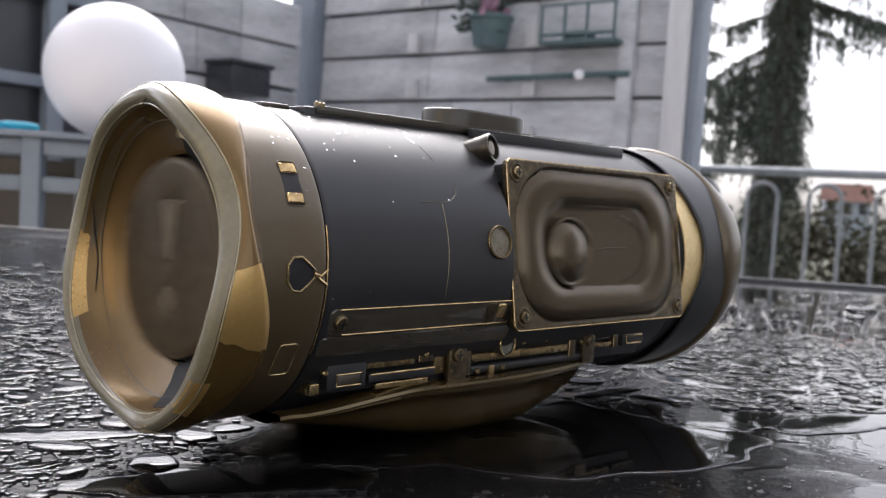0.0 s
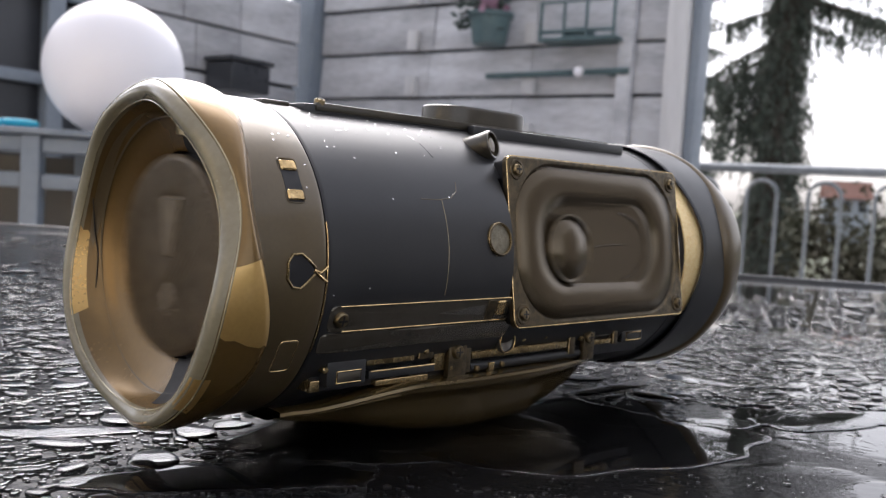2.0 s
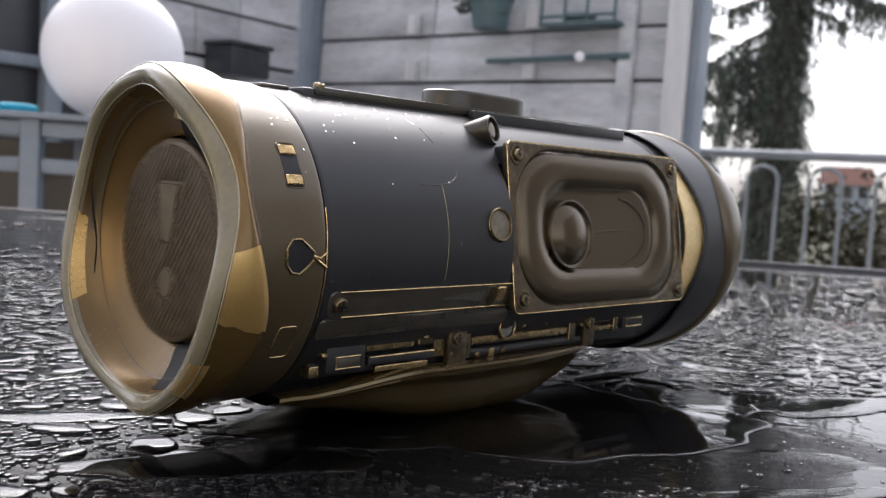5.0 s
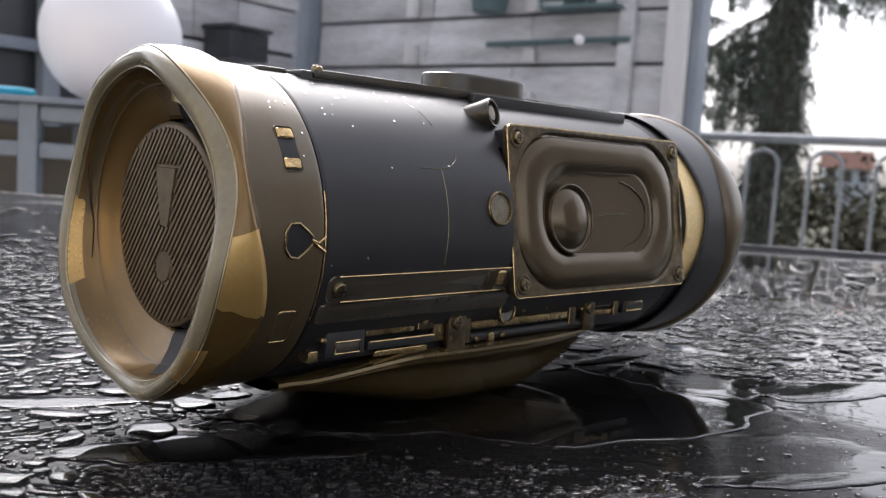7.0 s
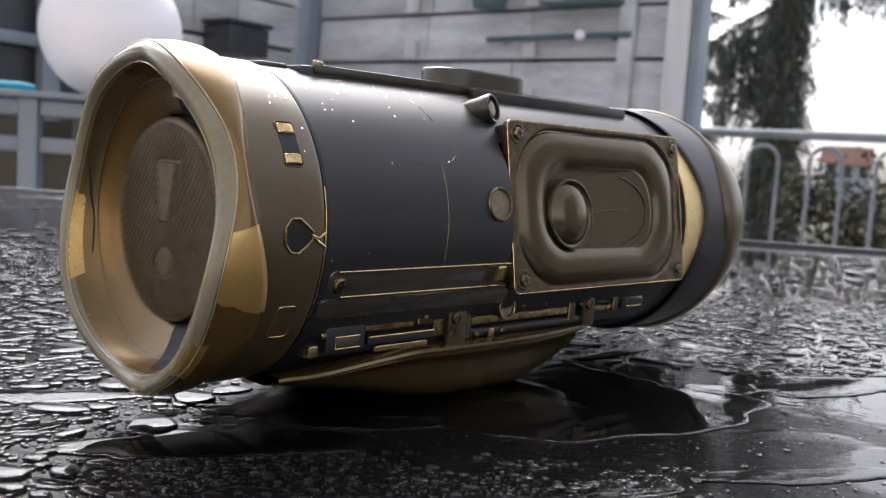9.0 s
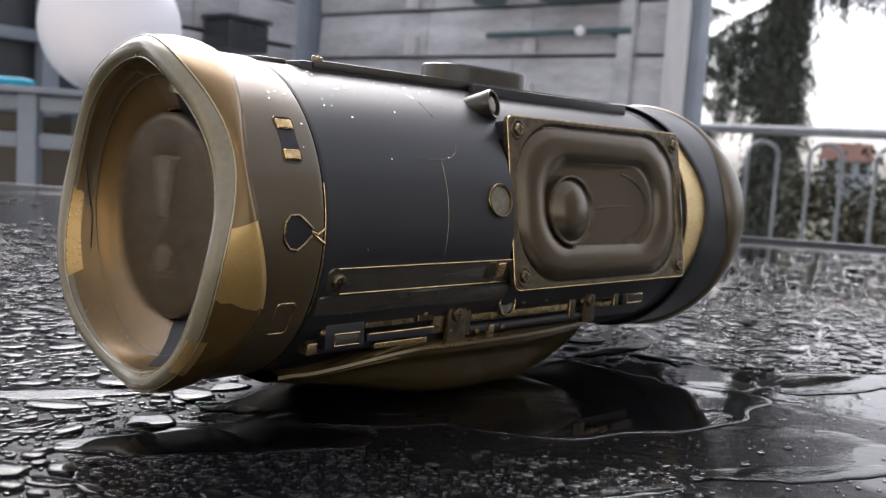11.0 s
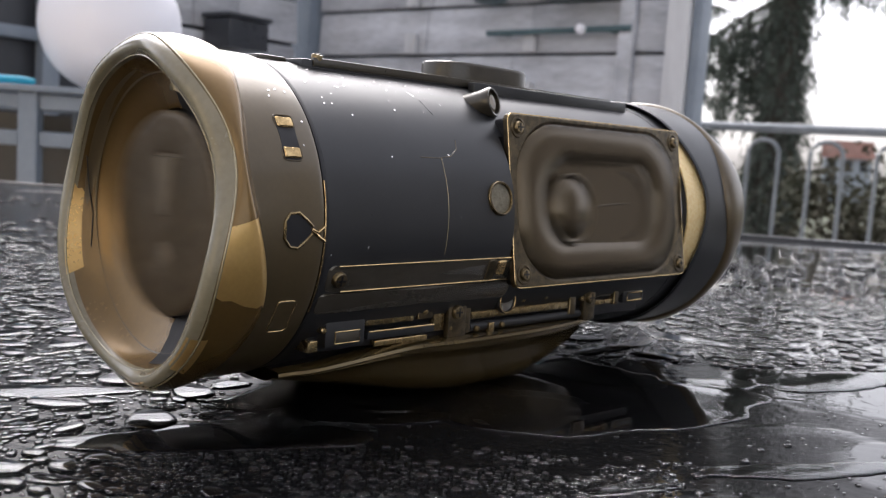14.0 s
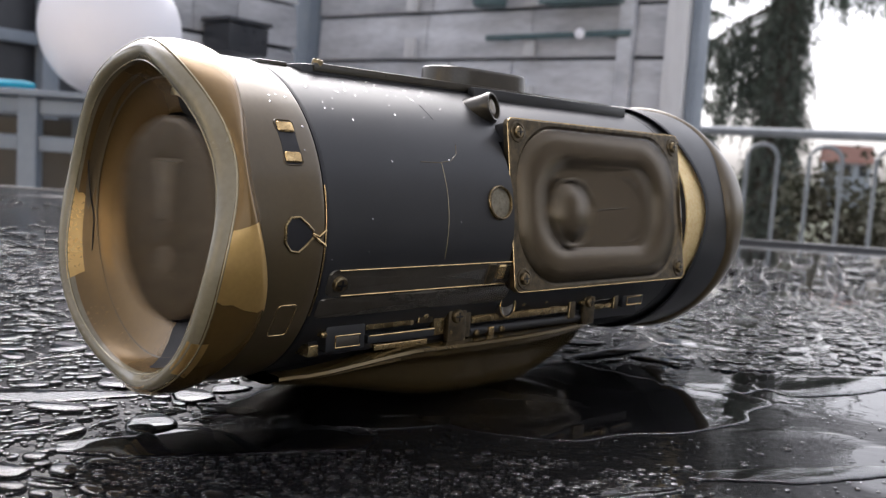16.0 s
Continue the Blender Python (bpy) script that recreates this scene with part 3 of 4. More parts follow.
def rounded(s0, s1, p0, p1, rad, n=4):
    """A rectangle in (s, phi) with corners rounded by rad mm (0.6 mm to a degree)."""
    out = []
    rp = rad / 0.6
    for cs, cph, a0 in ((s1 - rad, p1 - rp, 0), (s0 + rad, p1 - rp, 90), (s0 + rad, p0 + rp, 180), (s1 - rad, p0 + rp, 270)):
        for i in range(n + 1):
            a = radians(a0 + 90 * i / n)
            out.append((cs + rad * math.cos(a), cph + rp * math.sin(a)))
    return out


def wire(path, r=0.35, seg=6):
    """A thin raised edge along (s, phi, radius) points."""
    return tube([cp(*p) for p in path], r / 1000, seg)


def lobes(phi):
    return math.cos(radians(4 * (phi - 25)))


OUTER_EDGE = (-0.69, 0.46, -0.41, -0.42, 0.26, -1.27, -0.81, 0.32, -0.17, 0.51, -0.44, 0.36, 0.15)
INNER_EDGE = (-0.62, 0.32, -0.44, -0.13, -0.61, -0.85, -0.17, 0.29, -0.25, 0.33, -0.14, 0.07, -0.03)


def scallop(waves, phi):
    """How far an edge of the end rim stands back at each angle, mm: uneven scallops."""
    a = radians(phi)
    return waves[0] + sum(waves[2 * k - 1] * math.cos(k * a) + waves[2 * k] * math.sin(k * a) for k in range(1, 7))


def rim_wave(s, r, phi):
    """The scalloped end rim: its front edges wave, and its width and girth swell between the scallops."""
    w = lobes(phi)
    k = min(1.0, max(0.0, (r - 31.8) / 3.6))
    s2 = s + 1.12 * (scallop(INNER_EDGE, phi) * (1 - k) + scallop(OUTER_EDGE, phi) * k) * min(1.0, max(0.0, 1 - s / 6.5))
    if r > 33.0:
        r += 0.5 * w
    if r > 34.5 and s > 2.0:
        s2 += (s - 2.0) / 7.0 * (2.4 * w - 0.7)
    return s2, r


RIM_PROFILE = [(9.6, 22.2), (8.7, 23.4), (7.6, 26.2), (6.0, 28.9), (4.0, 30.6), (2.0, 31.5), (0.7, 32.0), (0.0, 32.6), (-0.35, 33.4), (-0.25, 34.4), (0.3, 35.3), (1.2, 36.0), (2.6, 36.5), (5.0, 36.9), (7.0, 36.8), (8.2, 36.4), (8.8, 35.7), (9.0, 34.6)]


def far(profile):
    return [(187.0 - s, r) for s, r in profile]


def far_wave(s, r, phi):
    s2, r2 = rim_wave(187.0 - s, r, phi + 40)
    return 187.0 - s2, r2


rim = part("end_rim", lathe(RIM_PROFILE, 192, fun=rim_wave), RIM, speaker, "glossy wavy gold-tinted end rim", 60)
part("end_rim", lathe(far(RIM_PROFILE), 144, fun=far_wave), COLLAR, speaker, "dark glossy bronze end rim", 60)
# bright reflections on the rim, painted as lighter gold plates
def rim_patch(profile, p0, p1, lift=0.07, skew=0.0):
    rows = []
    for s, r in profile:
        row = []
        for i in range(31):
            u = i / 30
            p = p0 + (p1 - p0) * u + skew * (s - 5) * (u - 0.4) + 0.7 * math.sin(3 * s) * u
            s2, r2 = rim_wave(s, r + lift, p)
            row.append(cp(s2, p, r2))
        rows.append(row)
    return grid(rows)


LIP_PROFILE = [(1.6, 31.62), (0.65, 31.93), (-0.05, 32.55), (-0.42, 33.4), (-0.32, 34.42), (0.24, 35.36), (1.0, 35.98)]
for ls, lr, lw in ((0.62, 31.9, 0.2), (1.25, 36.15, 0.22)):
    loop = []
    for i in range(121):
        s2, r2 = rim_wave(ls, lr, 3 * i)
        loop.append((s2, 3 * i, r2))
    part("rim_edge", wire(loop, lw, 8), LIPLINE, rim, "pale worn edge line")
part("rim_lip", lathe(LIP_PROFILE, 192, fun=rim_wave), LIP, rim, "pale glossy front edge of the rim", 60)


part("gleam_area", rim_patch([(1.3, 36.05), (2.2, 36.4), (3.4, 36.66), (5.0, 36.9), (7.0, 36.8), (8.0, 36.5), (8.6, 36.0)], 87, 111, 0.12, 0.9), PATCH, rim, "sharp-edged bright reflection painted in lighter gold", 60)
part("gleam_area", rim_patch([(-0.35, 33.6), (-0.25, 34.4), (0.3, 35.3), (1.2, 36.0), (2.2, 36.4)], 122, 143, 0.16, 1.2), PATCH, rim, "", 60)
part("gleam_area", rim_patch([(-0.25, 34.4), (0.3, 35.3), (1.2, 36.0), (2.6, 36.5)], 160, 181, 0.16), PATCH, rim, "", 60)
part("gleam_area", rim_patch([(0.4, 32.1), (0.9, 31.9), (1.6, 31.62), (2.6, 31.25), (3.2, 30.98)], -117, -88, -0.14, -2.0), PATCH, rim, "", 60)
part("collar", lathe([(5.0, 34.9), (14, 35.05), (21.6, 35.0), (22.6, 34.7), (22.9, 34.0), (22.9, 32.5)], 144), COLLAR, speaker, "satin bronze collar")
part("collar", lathe([(184.0, 34.4), (176, 35.0), (170.0, 35.0)], 144), SHELL, speaker, "dark glossy collar")


def far_edge(s, r, phi):
    return (s + 4.2 * math.exp(-((phi - 80) / 24.0) ** 2) - 8.6 if s < 172.0 else s), r


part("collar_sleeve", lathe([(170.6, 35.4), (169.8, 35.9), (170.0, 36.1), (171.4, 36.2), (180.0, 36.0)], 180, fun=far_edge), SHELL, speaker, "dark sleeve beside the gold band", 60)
part("end_band", lathe([(156.4, 33.0), (156.5, 34.6), (172.0, 34.6)], 144), SHELL, speaker, "dark band")
part("gold_band", lathe([(156.45, 33.0), (156.5, 34.85), (167.0, 34.85)], phis=[40 + 2.5 * i for i in range(31)]), FLAKE, speaker, "bright gold flake paint")
part("seam_ring", lathe([(23.0, 34.0), (23.0, 34.55), (23.4, 34.65), (23.8, 34.55), (23.8, 34.0)], 144, closed=True), DEEP, speaker, "dark seam")
part("seam_edge", wire([(23.0, p, 34.75) for p in range(74, 122, 3)], 0.17), EDGEGOLD, speaker, "worn gold stretch of the seam")

# main shell, open where the driver sits and along the sunken strip
PH = [2.5 * i for i in range(144)]
SS = [23.9 + 1.9 * i for i in range(71)]


def shell_hole(i, j):
    s, p = SS[i] + 0.95, PH[j] + 1.25
    return (78.2 < s < 160 and 52 < p < 108)


part("shell", grid([[cp(s, p, 34.5) for p in PH] for s in SS], closed_v=True, skip=shell_hole), SHELL, speaker, "satin black plastic shell")
part("seam", wire([(57.0 - 0.01 * abs(p - 82), p, 34.5) for p in range(64, 102, 2)], 0.1), LIPLINE, speaker, "thin worn seam")
part("seam", wire([(50.5, 64, 34.5), (56, 64, 34.5), (60, 63, 34.5), (62.4, 60, 34.5), (63.2, 56, 34.5)], 0.11), COLLAR, speaker, "thin curved scratch")
part("seam", wire([(59.0, 36, 34.5), (60.0, 44, 34.5)], 0.12), DEEP, speaker)


# openings in the collar with worn gold edges
def collar_window(s0, s1, p0, p1, ends=True):
    part("window_recess", curved_plate(rounded(s0, s1, p0, p1, 0.9), 34.6, 35.12, 0.3), DEEP if ends else COLLAR, speaker)
    ring = rounded(s0, s1, p0, p1, 0.9)
    part("window_edge", wire([(s, p, 35.12) for s, p in ring + ring[:1]], 0.13), COLLAR if ends else EDGEGOLD, speaker)
    if ends:
        for a, b in ((p0 + 0.8, p0 + 4.6), (p1 - 4.4, p1 - 0.8)):
            part("window_tab", curved_plate(rounded(s0 + 0.3, s1 - 0.3, a, b, 0.5), 34.9, 35.5, 0.3), EDGEGOLD, speaker, "worn gold tab")


collar_window(14.2, 18.6, 52.0, 68.0)
collar_window(14.4, 18.9, 113.5, 126.0, False)
heart = [(13.3, 87.0), (14.4, 84.6), (16.4, 84.4), (18.2, 86.6), (19.6, 88.6), (19.6, 91.0), (18.0, 93.4), (16.4, 95.4), (14.6, 95.0), (13.3, 92.4)]
part("keyhole", curved_plate(heart, 34.8, 35.15, 0.2, 3), DEEP, speaker)
part("keyhole_edge", wire([(s, p, 35.2) for s, p in heart + heart[:1]], 0.3), DARKGOLD, speaker, "gold edge line")
part("keyhole_bridge", wire([(19.4, 89.6, 35.2), (21.0, 90.6, 35.2), (22.8, 88.6, 35.1)], 0.3), EDGEGOLD, speaker)
part("keyhole_bridge", wire([(19.4, 89.8, 35.2), (21.2, 92.0, 35.2), (22.8, 93.6, 35.1)], 0.3), EDGEGOLD, speaker)


def frame_at(s, phi, r):
    """x along the axis, y round it, z outwards"""
    a = radians(phi)
    out = Vector((0, -math.sin(a), math.cos(a)))
    x = Vector((1, 0, 0))
    m = Matrix((x, out.cross(x), out)).transposed().to_4x4()
    return Matrix.Translation(cp(s, phi, r)) @ m


def turned(profile, m, seg=28):
    """profile of (radius mm, height mm) turned about the z of m"""
    bm = grid([[(r / 1000 * math.cos(a), r / 1000 * math.sin(a), h / 1000) for a in (2 * math.pi * i / seg for i in range(seg))] for r, h in profile], closed_v=True)
    bmesh.ops.transform(bm, matrix=m, verts=bm.verts[:])
    return bm


def screw_head(m, r, parent, name="screw"):
    sc = part(name, turned([(r, -0.6), (r, 0.5), (r * 0.85, 0.9), (r * 0.3, 1.0), (0.01, 1.0)], m, 20), SCREW, parent, "worn cross-head screw")
    cross = box(-r * 0.00062, r * 0.00062, -0.00018, 0.00018, 0.00095, 0.00108, 0, None, m)
    box(-0.00018, 0.00018, -r * 0.00062, r * 0.00062, 0.00095, 0.00109, 0, cross, m)
    part("slot", cross, DEEP, sc)
    return sc


def round_boss(s, phi, r, rad, face):
    m = frame_at(s, phi, r)
    b = part("screw_boss", turned([(rad, -2), (rad, 0.55), (rad * 0.93, 0.85), (rad * 0.86, 0.8), (rad * 0.84, 0.35)], m), DARKGOLD, speaker, "round boss with a gold edge")
    part("boss_edge", turned([(rad * 0.99, 0.5), (rad * 0.95, 0.9), (rad * 0.9, 0.9), (rad * 0.86, 0.75)], m), FRAMEM, b)
    part("boss_face", turned([(rad * 0.85, 0.3), (rad * 0.5, 0.45), (0.01, 0.5)], m), face, b)


round_boss(74.0, 79.0, 34.3, 4.1, BRASSKNOB)

# the screw boss beside the top rail faces the front
mb = Matrix.Translation(cp(81.0, 37, 36.6)) @ frame_at(81, 74, 0).to_3x3().to_4x4() @ Matrix.Rotation(radians(18), 4, "Y")
tb = part("screw_boss", turned([(3.4, -7), (3.6, -1.0), (3.75, 0.6), (3.5, 1.2), (3.1, 1.1), (3.0, 0.2)], mb), DARKBRONZE, speaker, "raised screw boss beside the top rail")
part("boss_face", turned([(3.05, 0.1), (2.0, 0.0), (1.8, 0.7), (0.01, 0.8)], mb), FRAMEM, tb)

# sunken strip with gold edges, and the panel below it
strip = part("strip", curved_plate(rounded(25.2, 80.5, 102.2, 112.0, 1.6), 34.0, 34.75, 0.4, 10), STRIPM, speaker, "dark satin recessed strip")
for p, s0, s1 in ((102.4, 27.5, 80.0), (111.8, 29.2, 81.4)):
    part("strip_edge", wire([(s0 + (s1 - s0) * i / 12, p, 34.85) for i in range(13)], 0.17), EDGEGOLD, strip, "gold edge line")
part("strip_window", curved_plate(rounded(75.2, 78.0, 103.4, 109.6, 0.5), 34.6, 35.2, 0.3), EDGEGOLD, strip)
part("strip_block", curved_plate(rounded(71.8, 74.4, 102.8, 111.4, 0.4), 34.6, 35.1, 0.2), FRAMEM, strip)
screw_head(frame_at(28.0, 107, 34.9), 1.7, strip)
part("lower_panel", curved_plate(rounded(24.4, 82.5, 112.6, 120.6, 1.2), 34.0, 34.9, 0.5, 10), STRIPM, speaker, "dark satin lower panel")

# ports, ribs and bars along the underside
# (they stand upright between the shell and the foot; s along the axis, z over the rim's foot, mm)
def under_box(s0, s1, z0, z1, front, back=8.0, bevel=0.25):
    return box(s0 / 1000, s1 / 1000, -front / 1000, (back - front) / 1000, z0 / 1000, z1 / 1000, bevel / 1000)


def under_edge(s0, s1, z0, z1, front, r=0.16):
    """A thin worn edge round an upright rectangle."""
    return tube([(s / 1000, -front / 1000, z / 1000) for s, z in ((s0, z0), (s1, z0), (s1, z1), (s0, z1), (s0, z0))], r / 1000, 6)


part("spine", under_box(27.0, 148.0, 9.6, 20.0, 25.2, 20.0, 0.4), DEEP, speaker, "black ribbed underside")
usb = part("port", under_box(29.5, 40.2, 10.8, 16.8, 28.0, 6.0, 0.7), SHELL, speaker, "black charging port housing")
part("port_slot", under_box(32.2, 38.2, 12.0, 13.9, 28.15, 1.0, 0.1), STRIPM, usb)
part("port_edge", under_edge(31.9, 38.5, 11.7, 14.2, 28.2), EDGEGOLD, usb, "gold edge line of the port")
small = part("port", under_box(136.6, 147.0, 12.8, 16.6, 28.0, 6.0, 0.5), SHELL, speaker, "small black socket housing")
part("port_edge", under_edge(138.4, 145.6, 13.5, 15.8, 28.2, 0.2), EDGEGOLD, small, "gold edge line of the socket")
for s0, s1, z0, z1, front, mat in ((40.6, 54.7, 14.6, 16.9, 27.6, DARKGOLD), (41.1, 61.1, 11.6, 13.4, 27.8, SHELL), (55.6, 60.4, 14.8, 18.2, 27.9, FRAMEM), (61.2, 64.6, 11.5, 17.8, 27.4, DARKGOLD), (70.4, 73.1, 10.2, 17.2, 27.9, FRAMEM), (73.4, 110.8, 13.4, 15.2, 28.0, DARKGOLD), (74.0, 112.0, 15.8, 18.4, 27.2, STRIPM), (86.5, 110.0, 16.6, 17.6, 27.9, DARKGOLD), (79.6, 81.5, 9.9, 12.0, 28.2, DARKGOLD), (121.4, 131.6, 13.2, 14.4, 27.8, DARKGOLD), (121.4, 132.0, 15.4, 17.0, 27.6, STRIPM), (131.7, 134.2, 12.8, 17.2, 28.1, FRAMEM), (111.6, 114.6, 11.4, 17.4, 27.8, FRAMEM), (26.0, 28.6, 10.0, 12.4, 26.8, DARKGOLD), (44.0, 60.0, 9.6, 10.8, 26.8, DARKGOLD), (42.0, 60.6, 17.6, 18.6, 27.4, STRIPM)):
    b = part("rib", under_box(s0, s1, z0, z1, front), mat, speaker)
    # glints on the rib edges, drawn as thin bright gold lines
    if mat is not STRIPM:
        part("rib_glint", tube([(s / 1000, -(front + 0.05) / 1000, (z1 - 0.1) / 1000) for s in (s0 + 0.3, (s0 + s1) / 2, s1 - 0.3)], 0.0002, 6), EDGEGOLD, b, "gold edge line")
    if mat is FRAMEM:
        part("rib_glint", tube([(s0 / 1000 + 0.0001, -(front + 0.05) / 1000, z / 1000) for z in (z0 + 0.3, z1 - 0.3)], 0.00018, 6), EDGEGOLD, b, "gold edge line")
mo = Matrix.Translation((0.0846, -0.0292, 0.0172)) @ Matrix.Rotation(radians(90), 4, "X")
open_boss = part("screw_boss", turned([(2.9, -6), (3.1, -0.4), (3.0, 0.1), (2.6, 0.15), (2.5, -0.4)], mo), SHELL, speaker, "open dark screw boss")
part("boss_edge", turned([(3.02, 0.0), (2.9, 0.25), (2.7, 0.25), (2.58, 0.1)], mo), EDGEGOLD, open_boss, "thin worn rim")
part("boss_face", turned([(2.55, -0.4), (1.2, -0.9), (0.01, -1.0)], mo), STRIPM, open_boss)
part("tube", tube([(s / 1000, -0.0264, 0.0113) for s in (73.6, 95.0, 118.0)], 0.0013, 12), SHELL, speaker, "black round bar above the foot")
for s, z in ((66.0, 12.0), (75.4, 11.0), (84.6, 11.2), (92.0, 17.1), (101.0, 17.2), (28.9, 14.8), (57.8, 16.6), (117.0, 15.5)):
    m = Matrix.Translation((s / 1000, -0.0279, z / 1000)) @ Matrix.Rotation(radians(90), 4, "X")
    part("stud", turned([(0.75, -2.5), (0.75, 0.3), (0.5, 0.6), (0.01, 0.65)], m, 14), DARKGOLD, speaker)

# ---- top rail and control pad ----
def bar_top(s0, s1, w0, w1, z0, z1, bevel):
    return box(s0 / 1000, s1 / 1000, -w0 / 1000, w1 / 1000, AXIS_Z + z0 / 1000, AXIS_Z + z1 / 1000, bevel / 1000)


top = part("top_rail", bar_top(33, 149, 10.0, 10.0, 31.5, 34.9, 0.6), SHELL, speaker, "long black top rail")
part("rail_lip", bar_top(36, 147, 10.6, -9.6, 33.4, 35.3, 0.3), DARKBRONZE, top)
part("rail_block", bar_top(84, 151, 13.5, -10.95, 31.5, 34.6, 0.5), SHELL, top, "black block under the rail")
screw_head(frame_at(37.5, 15.0, 36.5), 1.3, top)
part("rail_clip", bar_top(24.5, 32.0, 6.0, 2.0, 33.6, 35.0, 0.5), DARKBRONZE, top)
rows = []
for z, k in ((34.8, 1.0), (38.9, 1.0), (39.5, 0.985), (39.8, 0.95), (39.8, 0.5), (39.8, 0.01)):
    row = []
    for i in range(64):
        a = 2 * math.pi * i / 64
        c, s = math.cos(a), math.sin(a)
        row.append(((95 + 16.5 * k * math.copysign(abs(c) ** (0.3 if c > 0 else 0.75), c)) / 1000, (-2.0 + 7.5 * k * math.copysign(abs(s) ** 0.7, s)) / 1000, AXIS_Z + z / 1000))
    rows.append(row)
part("control_pad", grid(rows, closed_v=True), DARKBRONZE, top, "raised control pad, rounded at one end")

# ---- driver ----
DTILT = 9.0
DN = Vector((0, -math.cos(radians(DTILT)), math.sin(radians(DTILT))))
DV = Vector((0, math.sin(radians(DTILT)), math.cos(radians(DTILT))))


def dp(s, v, h):
    """A point on the driver: s mm along the axis, v mm up its plate, h mm out of the plate's face."""
    return Vector((s / 1000, 0, AXIS_Z)) + DV * v / 1000 + DN * (33.0 + h) / 1000


def track(cs, cv, a, b, rad, n=12):
    """A rounded rectangle, a and b its half sizes."""
    out = []
    for sx, sy, a0 in ((1, 1, 0), (-1, 1, 90), (-1, -1, 180), (1, -1, 270)):
        for i in range(n + 1):
            t = radians(a0 + 90 * i / n)
            out.append((cs + sx * (a - rad) + rad * math.cos(t), cv + sy * (b - rad) + rad * math.sin(t)))
    return out


def tracks(specs, closed=False):
    """specs: centre s, v, half sizes, corner radius, height; lofted into one sheet"""
    return grid([[dp(s, v, h) for s, v in track(cs, cv, a, b, rad)] for cs, cv, a, b, rad, h in specs], closed_v=True, closed_u=closed)


DC, DVC = 118.0, 0.9
plate = part("driver_plate", tracks([(DC, DVC, 38.2, 21.2, 2.0, -1.6), (DC, DVC, 38.2, 21.2, 2.0, -0.4), (DC, DVC, 37.8, 20.8, 1.8, 0.0), (DC - 0.3, DVC - 0.1, 36.0, 20.2, 15.5, 0.0), (DC - 0.3, DVC - 0.1, 35.4, 19.6, 15.0, -0.6)]), FRAMEM, speaker, "dull bronze driver plate with a racetrack opening")
part("driver_well", tracks([(DC, DVC, 37.6, 20.6, 2.0, -1.5), (DC, DVC, 37.2, 20.2, 2.0, -9.0)]), DEEP, plate, "dark well behind the plate")
edge = track(DC, DVC, 38.1, 21.1, 2.0)
part("plate_edge", tube([dp(s, v, -0.3) for s, v in edge + edge[:1]], 0.00018, 6), EDGEGOLD, plate, "gold edge line")
SUR = [(35.6, 19.8, 15.0, -5.0), (35.5, 19.7, 15.0, -0.9), (34.8, 19.0, 14.8, -0.2), (33.4, 17.9, 14.4, 0.4), (30.6, 15.8, 13.6, 0.9), (27.6, 13.4, 12.2, 0.7), (25.6, 11.8, 10.8, 0.1), (24.4, 11.0, 10.2, -0.45)]
cone = part("cone", tracks([(DC - 0.5, DVC - 0.3, 26.6, 13.0, 11.6, -4.5), (DC - 0.5, DVC - 0.3, 25.6, 12.0, 11.0, -1.6), (DC - 0.5, DVC - 0.3, 24.6, 11.1, 10.3, -0.45), (DC - 1.5, DVC - 0.4, 23.6, 10.8, 10.1, -0.7), (DC - 4.0, DVC - 0.8, 20.5, 10.4, 9.8, -1.0), (DC - 8.0, DVC - 1.2, 15.5, 9.8, 9.4, -1.2), (DC - 15.2, -0.9, 8.9, 8.9, 8.7, -1.3), (DC - 15.2, -0.9, 2.0, 2.0, 1.9, -1.3)]), CONE, speaker, "dark brown racetrack cone", 80)

part("surround", tracks([(DC - 0.5, DVC - 0.3, a, b, r, h) for a, b, r, h in SUR]), CONE, cone, "rolled rubber surround", 80)


def cap_point(k, a, h):
    return dp(102.8 + 9.0 * k * math.cos(a), -0.9 + 9.0 * k * math.sin(a), h)


cap_rows = [[cap_point(k, 2 * math.pi * i / 40, h) for i in range(40)] for k, h in ((1.0, -1.2), (1.0, 0.0), (0.965, 0.35), (0.92, 0.0), (0.88, -0.2), (0.75, 0.5), (0.55, 1.2), (0.3, 1.6), (0.02, 1.75))]
part("dust_cap", grid(cap_rows, closed_v=True), CONE, cone, "domed dust cap", 50)
part("cap_ring", tube([cap_point(0.965, 2 * math.pi * i / 48, 0.35) for i in range(49)], 0.0003, 6), FRAMEM, cone)
part("cone_ridge", tube([dp(112.0, -0.6, -1.1), dp(122.0, 0.2, -0.9), dp(129.0, 0.4, -0.75)], [0.0001, 0.00028, 0.0001], 8), CONE, cone)
part("cone_ridge", tube([dp(DC + 5 + 15.5 * math.cos(a), 9.5 * math.sin(a), -0.7) for a in (radians(-75 + 10 * i) for i in range(16))], 0.00018, 6), CONE, cone)
for s, v in ((83.2, 18.6), (152.6, 18.4), (83.0, -17.0), (152.8, -17.0)):
    m = Matrix.Translation(dp(s, v, 0)) @ Matrix((Vector((1, 0, 0)), DV, DN)).transposed().to_4x4()
    part("screw_seat", turned([(2.6, 0.02), (2.5, 0.3), (2.1, 0.35), (1.9, 0.1)], m, 20), FRAMEM, plate)
    screw_head(m, 1.5, plate)

